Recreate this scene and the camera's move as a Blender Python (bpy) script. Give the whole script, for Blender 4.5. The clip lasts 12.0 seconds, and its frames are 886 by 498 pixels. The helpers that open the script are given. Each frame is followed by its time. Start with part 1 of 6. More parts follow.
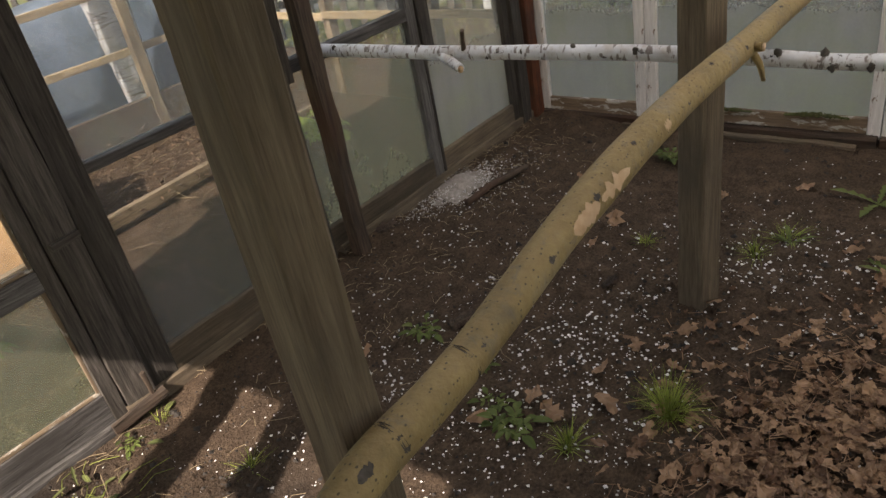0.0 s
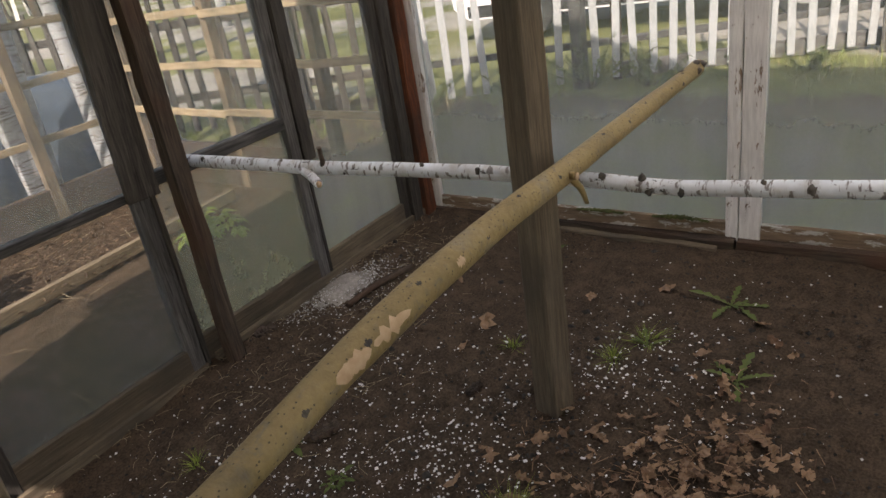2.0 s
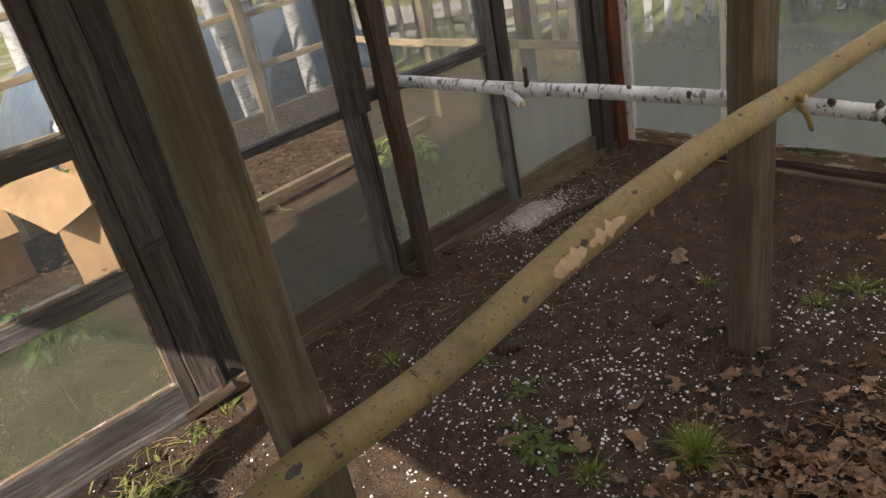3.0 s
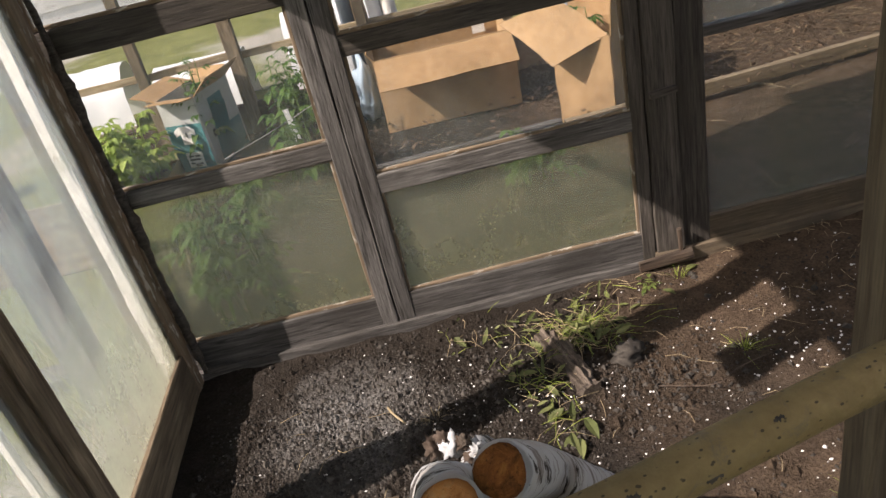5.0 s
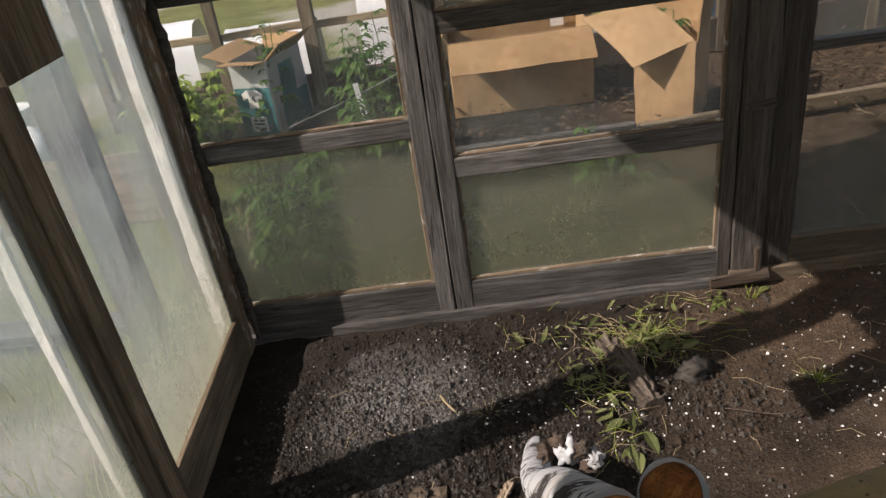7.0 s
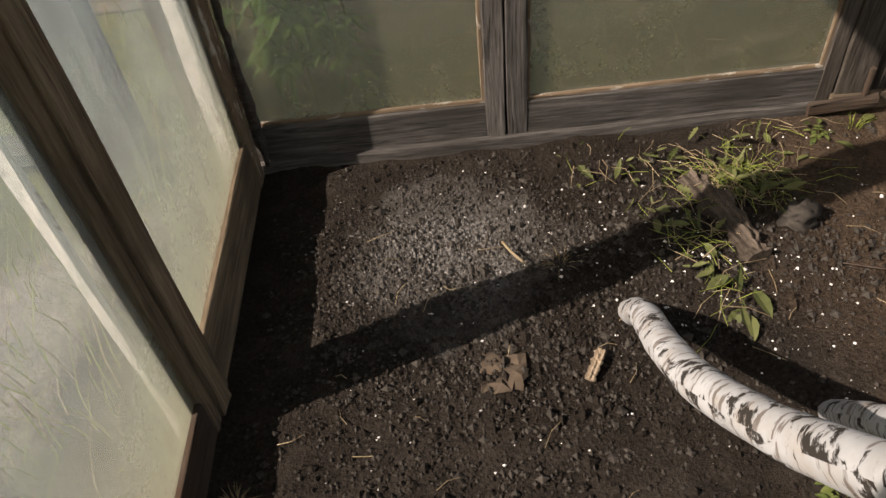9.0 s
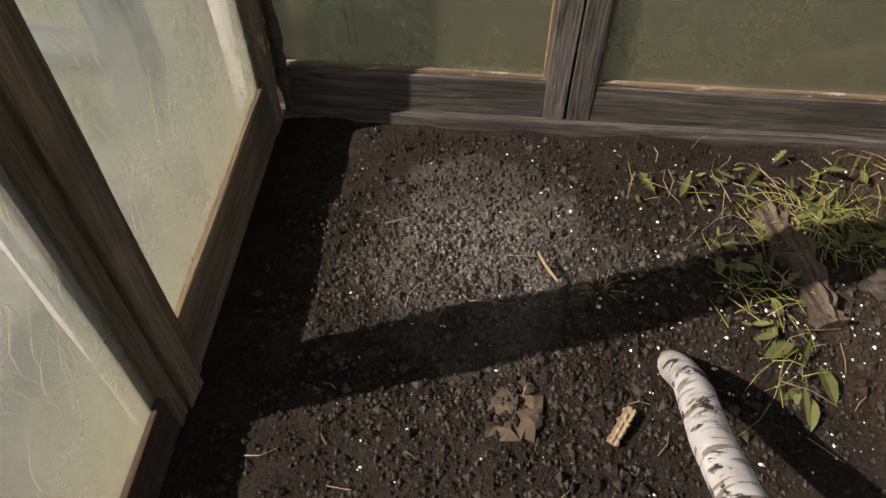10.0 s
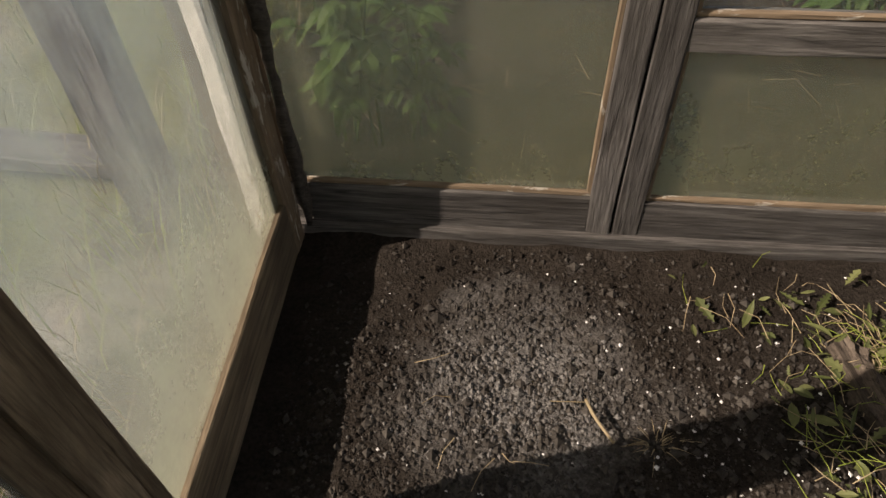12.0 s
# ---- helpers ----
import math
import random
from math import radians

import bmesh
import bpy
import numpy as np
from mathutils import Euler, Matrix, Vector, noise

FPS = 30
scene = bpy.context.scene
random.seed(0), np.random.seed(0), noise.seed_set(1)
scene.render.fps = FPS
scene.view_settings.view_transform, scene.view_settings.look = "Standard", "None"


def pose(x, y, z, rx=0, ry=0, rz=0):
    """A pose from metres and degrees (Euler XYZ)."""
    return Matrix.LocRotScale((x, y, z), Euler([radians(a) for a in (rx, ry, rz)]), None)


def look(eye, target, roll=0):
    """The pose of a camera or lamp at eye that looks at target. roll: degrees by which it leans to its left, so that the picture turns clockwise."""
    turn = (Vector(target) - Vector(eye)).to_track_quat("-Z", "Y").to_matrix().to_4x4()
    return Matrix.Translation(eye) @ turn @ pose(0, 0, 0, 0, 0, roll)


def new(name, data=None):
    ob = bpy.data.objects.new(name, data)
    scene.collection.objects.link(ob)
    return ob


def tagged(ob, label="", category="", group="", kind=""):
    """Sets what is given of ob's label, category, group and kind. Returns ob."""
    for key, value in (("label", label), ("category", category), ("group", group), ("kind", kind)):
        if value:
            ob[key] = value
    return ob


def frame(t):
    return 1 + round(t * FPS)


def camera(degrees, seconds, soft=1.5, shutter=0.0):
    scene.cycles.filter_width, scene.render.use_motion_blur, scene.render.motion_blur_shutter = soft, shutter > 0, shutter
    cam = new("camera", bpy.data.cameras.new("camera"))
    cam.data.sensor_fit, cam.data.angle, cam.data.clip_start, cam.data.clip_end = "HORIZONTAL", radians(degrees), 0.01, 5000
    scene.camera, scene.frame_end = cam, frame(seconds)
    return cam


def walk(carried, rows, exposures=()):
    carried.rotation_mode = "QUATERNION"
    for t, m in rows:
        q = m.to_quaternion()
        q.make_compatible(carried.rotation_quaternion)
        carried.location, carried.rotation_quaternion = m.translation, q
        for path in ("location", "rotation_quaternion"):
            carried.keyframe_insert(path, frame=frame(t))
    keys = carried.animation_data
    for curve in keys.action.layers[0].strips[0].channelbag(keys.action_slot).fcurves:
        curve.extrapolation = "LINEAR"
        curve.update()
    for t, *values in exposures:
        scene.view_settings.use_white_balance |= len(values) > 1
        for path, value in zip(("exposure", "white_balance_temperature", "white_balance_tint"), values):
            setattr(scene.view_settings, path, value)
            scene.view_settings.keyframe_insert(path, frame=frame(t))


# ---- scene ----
cam = camera(63.4, 12.0)

PATH = [
    (0, (1.04, -1.792, 1.248), (2.31, -0.61, 0.254), -11.4),
    (0.5, (1.108, -1.812, 1.305), (2.409, -0.559, 0.445), -8.8),
    (1, (1.175, -1.846, 1.338), (2.516, -0.57, 0.582), -8.9),
    (1.5, (1.215, -1.927, 1.33), (2.642, -0.755, 0.561), -8.8),
    (2, (1.205, -1.991, 1.312), (2.657, -0.899, 0.475), -9.3),
    (2.5, (1.126, -1.962, 1.284), (2.285, -0.581, 0.417), -9.8),
    (2.7, (1.115, -1.973, 1.285), (2.246, -0.584, 0.395), -11.6),
    (4.3, (0.99, -1.92, 1.271), (1.496, -0.231, 0.326), -9.2),
    (4.5, (0.96, -1.895, 1.258), (1.291, -0.173, 0.295), -10.3),
    (5, (0.922, -1.87, 1.268), (0.927, -0.123, 0.294), -13.8),
    (5.5, (0.901, -1.873, 1.251), (0.861, -0.156, 0.225), -12.7),
    (6, (0.866, -1.876, 1.261), (0.789, -0.148, 0.257), -11.0),
    (6.5, (0.842, -1.862, 1.267), (0.733, -0.115, 0.299), -9.8),
    (6.7, (0.841, -1.854, 1.268), (0.731, -0.102, 0.31), -9.4),
    (8.3, (0.708, -1.667, 1.186), (0.705, -0.076, -0.025), -6.3),
    (8.5, (0.702, -1.654, 1.199), (0.666, -0.068, -0.019), -10.0),
    (9, (0.578, -1.503, 1.136), (0.548, -0.096, -0.286), -6.9),
    (9.5, (0.541, -1.362, 1.104), (0.497, -0.117, -0.46), 3.1),
    (10, (0.561, -1.251, 1.085), (0.478, -0.007, -0.479), 0.9),
    (10.5, (0.578, -1.156, 1.084), (0.437, 0.144, -0.429), -1.3),
    (11, (0.529, -1.065, 1.09), (0.416, 0.24, -0.421), 0.3),
    (11.5, (0.526, -0.993, 1.11), (0.372, 0.286, -0.42), -2.1),
    (12, (0.529, -1.003, 1.121), (0.365, 0.277, -0.407), -2.3),
]
walk(cam, [(t, look(eye, target, roll)) for t, eye, target, roll in PATH],
     [(0.0, 1.05, 7500, 22), (1.5, 1.0, 7200, 23), (2.7, 1.0, 7400, 22), (4.3, 0.99, 7300, 23), (6.7, 0.41, 7100, 22), (8.3, 0.41, 7500, 22), (12.0, 0.28, 7900, 22)])

# ---------------- light ----------------
SUN_FROM = Vector((-0.724, -0.249, 0.643)).normalized()
world = bpy.data.worlds.new("sky")
scene.world = world
world.use_nodes = True
wn = world.node_tree
sky = wn.nodes.new("ShaderNodeTexSky")
sky.sky_type = 'NISHITA'
sky.sun_disc = False
sky.sun_elevation = math.asin(SUN_FROM.z)
sky.sun_rotation = math.atan2(SUN_FROM.x, SUN_FROM.y)
sky.air_density, sky.dust_density = 1.2, 2.0
wn.nodes["Background"].inputs["Strength"].default_value = 0.165
wn.links.new(sky.outputs["Color"], wn.nodes["Background"].inputs["Color"])
sun = new("sun", bpy.data.lights.new("sun", 'SUN'))
sun.data.energy, sun.data.angle, sun.data.color = 5.0, radians(0.55), (1.0, 0.955, 0.885)
sun.matrix_world = look(SUN_FROM * 20, (0, 0, 0))

# ---------------- materials ----------------


class Mat:
    """A small builder for node materials."""

    def __init__(self, name):
        self.m = bpy.data.materials.new(name)
        self.m.use_nodes = True
        self.t = self.m.node_tree
        self.b = self.t.nodes["Principled BSDF"]
        self.out = self.t.nodes["Material Output"]

    def n(self, kind, **sets):
        node = self.t.nodes.new(kind)
        for key, value in sets.items():
            if key == "op":
                node.operation = value
            elif key == "blend":
                node.blend_type = value
            elif key == "feature":
                node.feature = value
        return node

    def link(self, a, b):
        self.t.links.new(a, b)

    def coords(self, which="Object", scale=(1, 1, 1)):
        tc, mp = self.n("ShaderNodeTexCoord"), self.n("ShaderNodeMapping")
        self.link(tc.outputs[which], mp.inputs["Vector"])
        mp.inputs["Scale"].default_value = scale
        return mp.outputs["Vector"]

    def noise(self, vec, scale, detail=4, rough=0.6, distort=0.0):
        x = self.n("ShaderNodeTexNoise")
        self.link(vec, x.inputs["Vector"])
        x.inputs["Scale"].default_value, x.inputs["Detail"].default_value = scale, detail
        x.inputs["Roughness"].default_value, x.inputs["Distortion"].default_value = rough, distort
        return x.outputs["Fac"]

    def ramp(self, fac, stops):
        r = self.n("ShaderNodeValToRGB")
        self.link(fac, r.inputs["Fac"])
        e = r.color_ramp.elements
        while len(e) < len(stops):
            e.new(0.5)
        for el, (p, c) in zip(e, stops):
            el.position = p
            el.color = (*c, 1) if not isinstance(c, (int, float)) else (c, c, c, 1)
        return r.outputs["Color"]

    def mix(self, fac, a, b, blend="MIX"):
        x = self.n("ShaderNodeMixRGB", blend=blend)
        for value, socket in ((fac, x.inputs[0]), (a, x.inputs[1]), (b, x.inputs[2])):
            if isinstance(value, (int, float)):
                socket.default_value = value if socket == x.inputs[0] else (value, value, value, 1)
            elif isinstance(value, tuple):
                socket.default_value = (*value, 1)
            else:
                self.link(value, socket)
        return x.outputs[0]

    def math(self, op, a, b):
        x = self.n("ShaderNodeMath", op=op)
        for value, socket in ((a, x.inputs[0]), (b, x.inputs[1])):
            if isinstance(value, (int, float)):
                socket.default_value = value
            else:
                self.link(value, socket)
        return x.outputs[0]

    def vary(self):
        return self.n("ShaderNodeObjectInfo").outputs["Random"]

    def done(self, color, rough=0.8, bump=None, strength=0.4, depth=0.003, spec=0.3):
        if isinstance(color, tuple):
            self.b.inputs["Base Color"].default_value = (*color, 1)
        else:
            self.link(color, self.b.inputs["Base Color"])
        if isinstance(rough, (int, float)):
            self.b.inputs["Roughness"].default_value = rough
        else:
            self.link(rough, self.b.inputs["Roughness"])
        self.b.inputs["Specular IOR Level"].default_value = spec
        if bump is not None:
            bp = self.n("ShaderNodeBump")
            bp.inputs["Strength"].default_value, bp.inputs["Distance"].default_value = strength, depth
            self.link(bump, bp.inputs["Height"])
            self.link(bp.outputs["Normal"], self.b.inputs["Normal"])
        return self.m


def wood(name, dark, mid, light, stain=(0.05, 0.045, 0.035), stain_at=0.62, rough=0.85, grain=1.0, cut=0.7):
    """Weathered timber; the grain runs along the piece's own x axis."""
    k = Mat(name)
    shift = k.n("ShaderNodeVectorMath", op="ADD")
    k.link(k.coords("Object", (1.2 * grain, 22 * grain, 22 * grain)), shift.inputs[0])
    sc = k.math("MULTIPLY", k.vary(), 37.0)
    k.link(sc, shift.inputs[1])
    v = shift.outputs[0]
    g = k.noise(v, 2.2, 8, 0.68, 0.6)
    fine = k.noise(v, 9.0, 4, 0.7)
    big = k.noise(k.coords("Object", (1, 2, 2)), 3.0, 5, 0.6)
    col = k.ramp(g, [(0.34, dark), (0.50, mid), (0.68, light)])
    col = k.mix(0.42, col, k.ramp(fine, [(0.36, dark), (0.66, light)]))
    groove = k.ramp(k.noise(v, 4.6, 3, 0.55, 0.3), [(0.32, 1.0), (0.40, 0.0)])
    col = k.mix(k.math("MULTIPLY", groove, cut), col, tuple(c * 0.6 for c in dark))
    g = k.math("SUBTRACT", g, k.math("MULTIPLY", groove, 0.5 * cut))
    col = k.mix(k.ramp(big, [(stain_at - 0.12, 0.0), (stain_at + 0.1, 0.75)]), col, stain)
    tone = k.math("ADD", k.math("MULTIPLY", k.vary(), 0.5), 0.75)
    hue = k.n("ShaderNodeHueSaturation")
    k.link(col, hue.inputs["Color"])
    k.link(tone, hue.inputs["Value"])
    return k.done(hue.outputs["Color"], rough, k.mix(0.4, g, fine), 0.85, 0.005)


def painted(name, paint, under, cover=0.5):
    """Old oil paint flaking off timber."""
    k = Mat(name)
    v = k.coords("Object", (3, 10, 10))
    a = k.noise(v, 3.5, 7, 0.7, 0.4)
    b = k.noise(k.coords("Object", (4, 40, 40)), 3.0, 5, 0.6)
    flake = k.ramp(a, [(cover, 0.0), (cover + 0.05, 1.0)])
    dirty = k.mix(k.ramp(b, [(0.35, 0.5), (0.7, 0.0)]), paint, tuple(c * 0.55 for c in paint))
    col = k.mix(flake, dirty, k.mix(k.ramp(b, [(0.3, 0.0), (0.7, 1.0)]), under, tuple(c * 1.9 for c in under)))
    return k.done(col, k.mix(flake, 0.45, 0.9), k.mix(0.6, k.math("SUBTRACT", 1.0, flake), b), 0.5, 0.003)


def dirty_glass(name, low, high, z0, z1, tint=(0.5, 0.52, 0.47), streak=0.25, clearness=0.93, low_tint=None, back=0.70):
    """A thin pane: clear where clean, a milky film of dust where dirty; more dust low down."""
    k = Mat(name)
    geo = k.n("ShaderNodeNewGeometry")
    sep = k.n("ShaderNodeSeparateXYZ")
    k.link(geo.outputs["Position"], sep.inputs[0])
    mp = k.n("ShaderNodeMapping")
    k.link(geo.outputs["Position"], mp.inputs["Vector"])
    mp.inputs["Scale"].default_value = (7, 7, 1.3)
    runs = k.noise(mp.outputs["Vector"], 2.0, 5, 0.6)
    blot = k.noise(geo.outputs["Position"], 4.2, 8, 0.66, 0.3)
    spots = k.noise(geo.outputs["Position"], 95.0, 4, 0.7)
    mr = k.n("ShaderNodeMapRange")
    wob = k.math("ADD", sep.outputs["Z"], k.math("MULTIPLY", k.math("SUBTRACT", blot, 0.5), 0.28))
    k.link(wob, mr.inputs["Value"])
    mr.interpolation_type = "SMOOTHSTEP"
    mr.inputs["From Min"].default_value, mr.inputs["From Max"].default_value = z0, z1
    mr.inputs["To Min"].default_value, mr.inputs["To Max"].default_value = low, high
    amount = k.math("ADD", mr.outputs["Result"], k.math("MULTIPLY", k.math("SUBTRACT", runs, 0.5), streak * 0.45))
    amount = k.math("ADD", amount, k.math("MULTIPLY", k.math("SUBTRACT", spots, 0.5), streak * 0.3))
    amount = k.math("ADD", amount, k.math("MULTIPLY", k.math("SUBTRACT", blot, 0.5), streak * 1.3))
    cl = k.n("ShaderNodeClamp")
    k.link(amount, cl.inputs["Value"])
    cl.inputs["Min"].default_value, cl.inputs["Max"].default_value = 0.015, 0.96
    tr, gl = k.n("ShaderNodeBsdfTransparent"), k.n("ShaderNodeBsdfGlossy")
    tr.inputs["Color"].default_value = (clearness, clearness + 0.015, clearness, 1)
    gl.inputs["Roughness"].default_value = 0.03
    lw = k.n("ShaderNodeLayerWeight")
    lw.inputs["Blend"].default_value = 0.5
    gloss = k.math("ADD", k.math("MULTIPLY", k.math("POWER", lw.outputs["Facing"], 5.0), 0.8), 0.022)
    clean = k.n("ShaderNodeMixShader")
    k.link(gloss, clean.inputs[0])
    k.link(tr.outputs[0], clean.inputs[1])
    k.link(gl.outputs[0], clean.inputs[2])
    df, tl, dust = k.n("ShaderNodeBsdfDiffuse"), k.n("ShaderNodeBsdfTranslucent"), k.n("ShaderNodeMixShader")
    col = k.mix(k.ramp(blot, [(0.35, 0.0), (0.7, 1.0)]), tint, (tint[0] * 0.86, tint[1] * 0.9, tint[2] * 0.72))
    if low_tint:
        # the film's colour runs from low_tint at z0 to tint at z1
        low_fade = k.n("ShaderNodeMapRange")
        k.link(wob, low_fade.inputs["Value"])
        low_fade.inputs["From Min"].default_value, low_fade.inputs["From Max"].default_value = z0, z1
        col = k.mix(low_fade.outputs["Result"], low_tint, col)
    k.link(col, df.inputs["Color"])
    k.link(col, tl.inputs["Color"])
    dust.inputs[0].default_value = back
    k.link(df.outputs[0], dust.inputs[1])
    k.link(tl.outputs[0], dust.inputs[2])
    both = k.n("ShaderNodeMixShader")
    k.link(cl.outputs[0], both.inputs[0])
    k.link(clean.outputs[0], both.inputs[1])
    k.link(dust.outputs[0], both.inputs[2])
    k.link(both.outputs[0], k.out.inputs["Surface"])
    return k.m


def plain(name, a, b, scale=20, rough=0.7, strength=0.2, depth=0.002, spec=0.3):
    k = Mat(name)
    v = k.coords("Object")
    x = k.noise(v, scale, 5, 0.6)
    y = k.noise(v, scale * 0.15, 4, 0.5)
    col = k.mix(k.ramp(y, [(0.35, 0.0), (0.7, 0.5)]), k.ramp(x, [(0.3, a), (0.7, b)]), tuple(c * 0.7 for c in a))
    return k.done(col, rough, x, strength, depth, spec)


def leafy(name, a, b, back=0.25):
    k = Mat(name)
    isl = k.n("ShaderNodeNewGeometry").outputs["Random Per Island"]
    col = k.ramp(isl, [(0.1, a), (0.9, b)])
    k.done(k.mix(0.3, col, k.ramp(k.noise(k.coords("Object"), 60, 3), [(0.3, a), (0.7, b)])), 0.55, None)
    tl, mx = k.n("ShaderNodeBsdfTranslucent"), k.n("ShaderNodeMixShader")
    k.link(col, tl.inputs["Color"])
    mx.inputs[0].default_value = back
    k.link(k.b.outputs[0], mx.inputs[1])
    k.link(tl.outputs[0], mx.inputs[2])
    k.link(mx.outputs[0], k.out.inputs["Surface"])
    return k.m


def birch_bark(name, cut=0.60, white=1.0, round_scale=2.6):
    """White bark with dark dashes and rough black scars; u runs round the stem, v along it in metres."""
    k = Mat(name)
    tc = k.n("ShaderNodeTexCoord").outputs["UV"]
    mp = k.n("ShaderNodeMapping")
    k.link(tc, mp.inputs["Vector"])
    mp.inputs["Scale"].default_value = (1.6, 42, 1)
    dash = k.noise(mp.outputs["Vector"], 1.6, 3, 0.6)
    mp2 = k.n("ShaderNodeMapping")
    k.link(tc, mp2.inputs["Vector"])
    mp2.inputs["Scale"].default_value = (round_scale, 11, 1)
    scar = k.noise(mp2.outputs["Vector"], 1.5, 6, 0.68, 0.5)
    obj = k.coords("Object")
    tint = k.noise(obj, 16, 5, 0.6)
    base = k.ramp(tint, [(0.28, (0.38, 0.35, 0.31)), (0.45, (0.57 * white, 0.60 * white, 0.62 * white)), (0.68, (0.71 * white, 0.755 * white, 0.79 * white))])
    base = k.mix(k.ramp(dash, [(0.55, 0.0), (0.61, 0.85)]), base, (0.12, 0.10, 0.085))
    black = k.ramp(scar, [(cut, 0.0), (cut + 0.03, 1.0)])
    col = k.mix(black, base, (0.03, 0.027, 0.024))
    return k.done(col, k.mix(black, 0.6, 0.9), k.mix(0.5, k.math("SUBTRACT", 1.0, black), tint), 0.6, 0.004)


def aspen_bark(name):
    k = Mat(name)
    tc = k.n("ShaderNodeTexCoord").outputs["UV"]
    mp = k.n("ShaderNodeMapping")
    k.link(tc, mp.inputs["Vector"])
    mp.inputs["Scale"].default_value = (8, 40, 1)
    sp = k.n("ShaderNodeTexVoronoi")
    k.link(mp.outputs["Vector"], sp.inputs["Vector"])
    sp.inputs["Scale"].default_value = 2.4
    obj = k.coords("Object")
    tone = k.noise(obj, 7, 6, 0.62)
    fine = k.noise(obj, 70, 4, 0.65)
    base = k.ramp(tone, [(0.30, (0.105, 0.085, 0.056)), (0.43, (0.245, 0.175, 0.070)), (0.57, (0.315, 0.228, 0.094)), (0.70, (0.23, 0.20, 0.142))])
    base = k.mix(0.3, base, k.ramp(fine, [(0.3, (0.14, 0.12, 0.07)), (0.7, (0.36, 0.30, 0.16))]))
    col = k.mix(k.ramp(sp.outputs["Distance"], [(0.13, 0.85), (0.21, 0.0)]), base, (0.055, 0.048, 0.035))
    smear = k.noise(obj, 26, 6, 0.7, 0.8)
    col = k.mix(k.ramp(smear, [(0.56, 0.0), (0.66, 0.55)]), col, (0.16, 0.145, 0.115))
    return k.done(col, 0.66, k.mix(0.5, k.mix(0.5, tone, smear), fine), 0.75, 0.006)


def ground_material():
    """Dark crumbly soil in and round the greenhouse, rough turf with bare gravel beyond."""
    k = Mat("ground")
    p = k.n("ShaderNodeNewGeometry").outputs["Position"]
    big, mid, fine = k.noise(p, 1.6, 5, 0.55), k.noise(p, 14, 6, 0.65), k.noise(p, 130, 5, 0.7)
    soil = k.ramp(mid, [(0.30, (0.010, 0.008, 0.0062)), (0.5, (0.025, 0.021, 0.0172)), (0.72, (0.058, 0.049, 0.041))])
    soil = k.mix(0.45, soil, k.ramp(fine, [(0.34, (0.0055, 0.0045, 0.0038)), (0.70, (0.088, 0.077, 0.066))]))
    soil = k.mix(k.ramp(big, [(0.42, 0.0), (0.62, 0.5)]), soil, (0.024, 0.019, 0.0145))
    # ash dust on the sun patch, whose brightness is partly put into this colour
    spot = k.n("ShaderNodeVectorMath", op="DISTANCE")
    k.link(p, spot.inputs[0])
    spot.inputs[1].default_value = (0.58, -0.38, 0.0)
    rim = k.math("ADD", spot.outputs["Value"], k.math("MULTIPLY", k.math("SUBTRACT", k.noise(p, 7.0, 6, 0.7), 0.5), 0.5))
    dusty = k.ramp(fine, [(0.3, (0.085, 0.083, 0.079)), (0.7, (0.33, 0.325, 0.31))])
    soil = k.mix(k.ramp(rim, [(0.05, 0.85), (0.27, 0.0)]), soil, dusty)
    # blacker soil at low x: trodden earth, plus corner shade put into the colour
    sep0 = k.n("ShaderNodeSeparateXYZ")
    k.link(p, sep0.inputs[0])
    dry = k.math("ADD", sep0.outputs["X"], k.math("MULTIPLY", k.math("SUBTRACT", k.noise(p, 2.0, 5, 0.6), 0.5), 1.6))
    brown = k.ramp(mid, [(0.28, (0.022, 0.0145, 0.0095)), (0.5, (0.072, 0.050, 0.033)), (0.75, (0.175, 0.126, 0.085))])
    brown = k.mix(0.45, brown, k.ramp(fine, [(0.3, (0.015, 0.0105, 0.007)), (0.72, (0.24, 0.176, 0.122))]))
    soil = k.mix(k.ramp(k.math("MULTIPLY", dry, 0.3), [(0.36, 0.0), (0.52, 0.85)]), soil, brown)
    wide, tuft = k.noise(p, 0.35, 4, 0.5), k.noise(p, 2.5, 6, 0.65)
    turf = k.ramp(tuft, [(0.3, (0.085, 0.105, 0.03)), (0.52, (0.15, 0.175, 0.05)), (0.72, (0.23, 0.235, 0.10))])
    turf = k.mix(0.4, turf, k.ramp(fine, [(0.3, (0.06, 0.065, 0.028)), (0.7, (0.30, 0.28, 0.14))]))
    turf = k.mix(k.ramp(wide, [(0.50, 0.0), (0.56, 0.9)]), turf, k.ramp(fine, [(0.3, (0.24, 0.22, 0.19)), (0.7, (0.46, 0.44, 0.40))]))
    sep = k.n("ShaderNodeSeparateXYZ")
    k.link(p, sep.inputs[0])
    wob = k.math("MULTIPLY", k.math("SUBTRACT", k.noise(p, 2.2, 5, 0.6), 0.5), 1.1)
    dx = k.math("SUBTRACT", k.math("ABSOLUTE", k.math("SUBTRACT", sep.outputs["X"], 2.85), 0), 3.05)
    dy = k.math("SUBTRACT", k.math("ABSOLUTE", k.math("SUBTRACT", sep.outputs["Y"], -0.2), 0), 2.7)
    edge = k.math("ADD", k.math("MAXIMUM", dx, dy), wob)
    far = k.ramp(k.math("ADD", k.math("MULTIPLY", edge, 2.0), 0.5), [(0.3, 0.0), (0.7, 1.0)])
    return k.done(k.mix(far, soil, turf), 0.95, k.mix(0.5, mid, fine), 1.0, 0.022, 0.12)


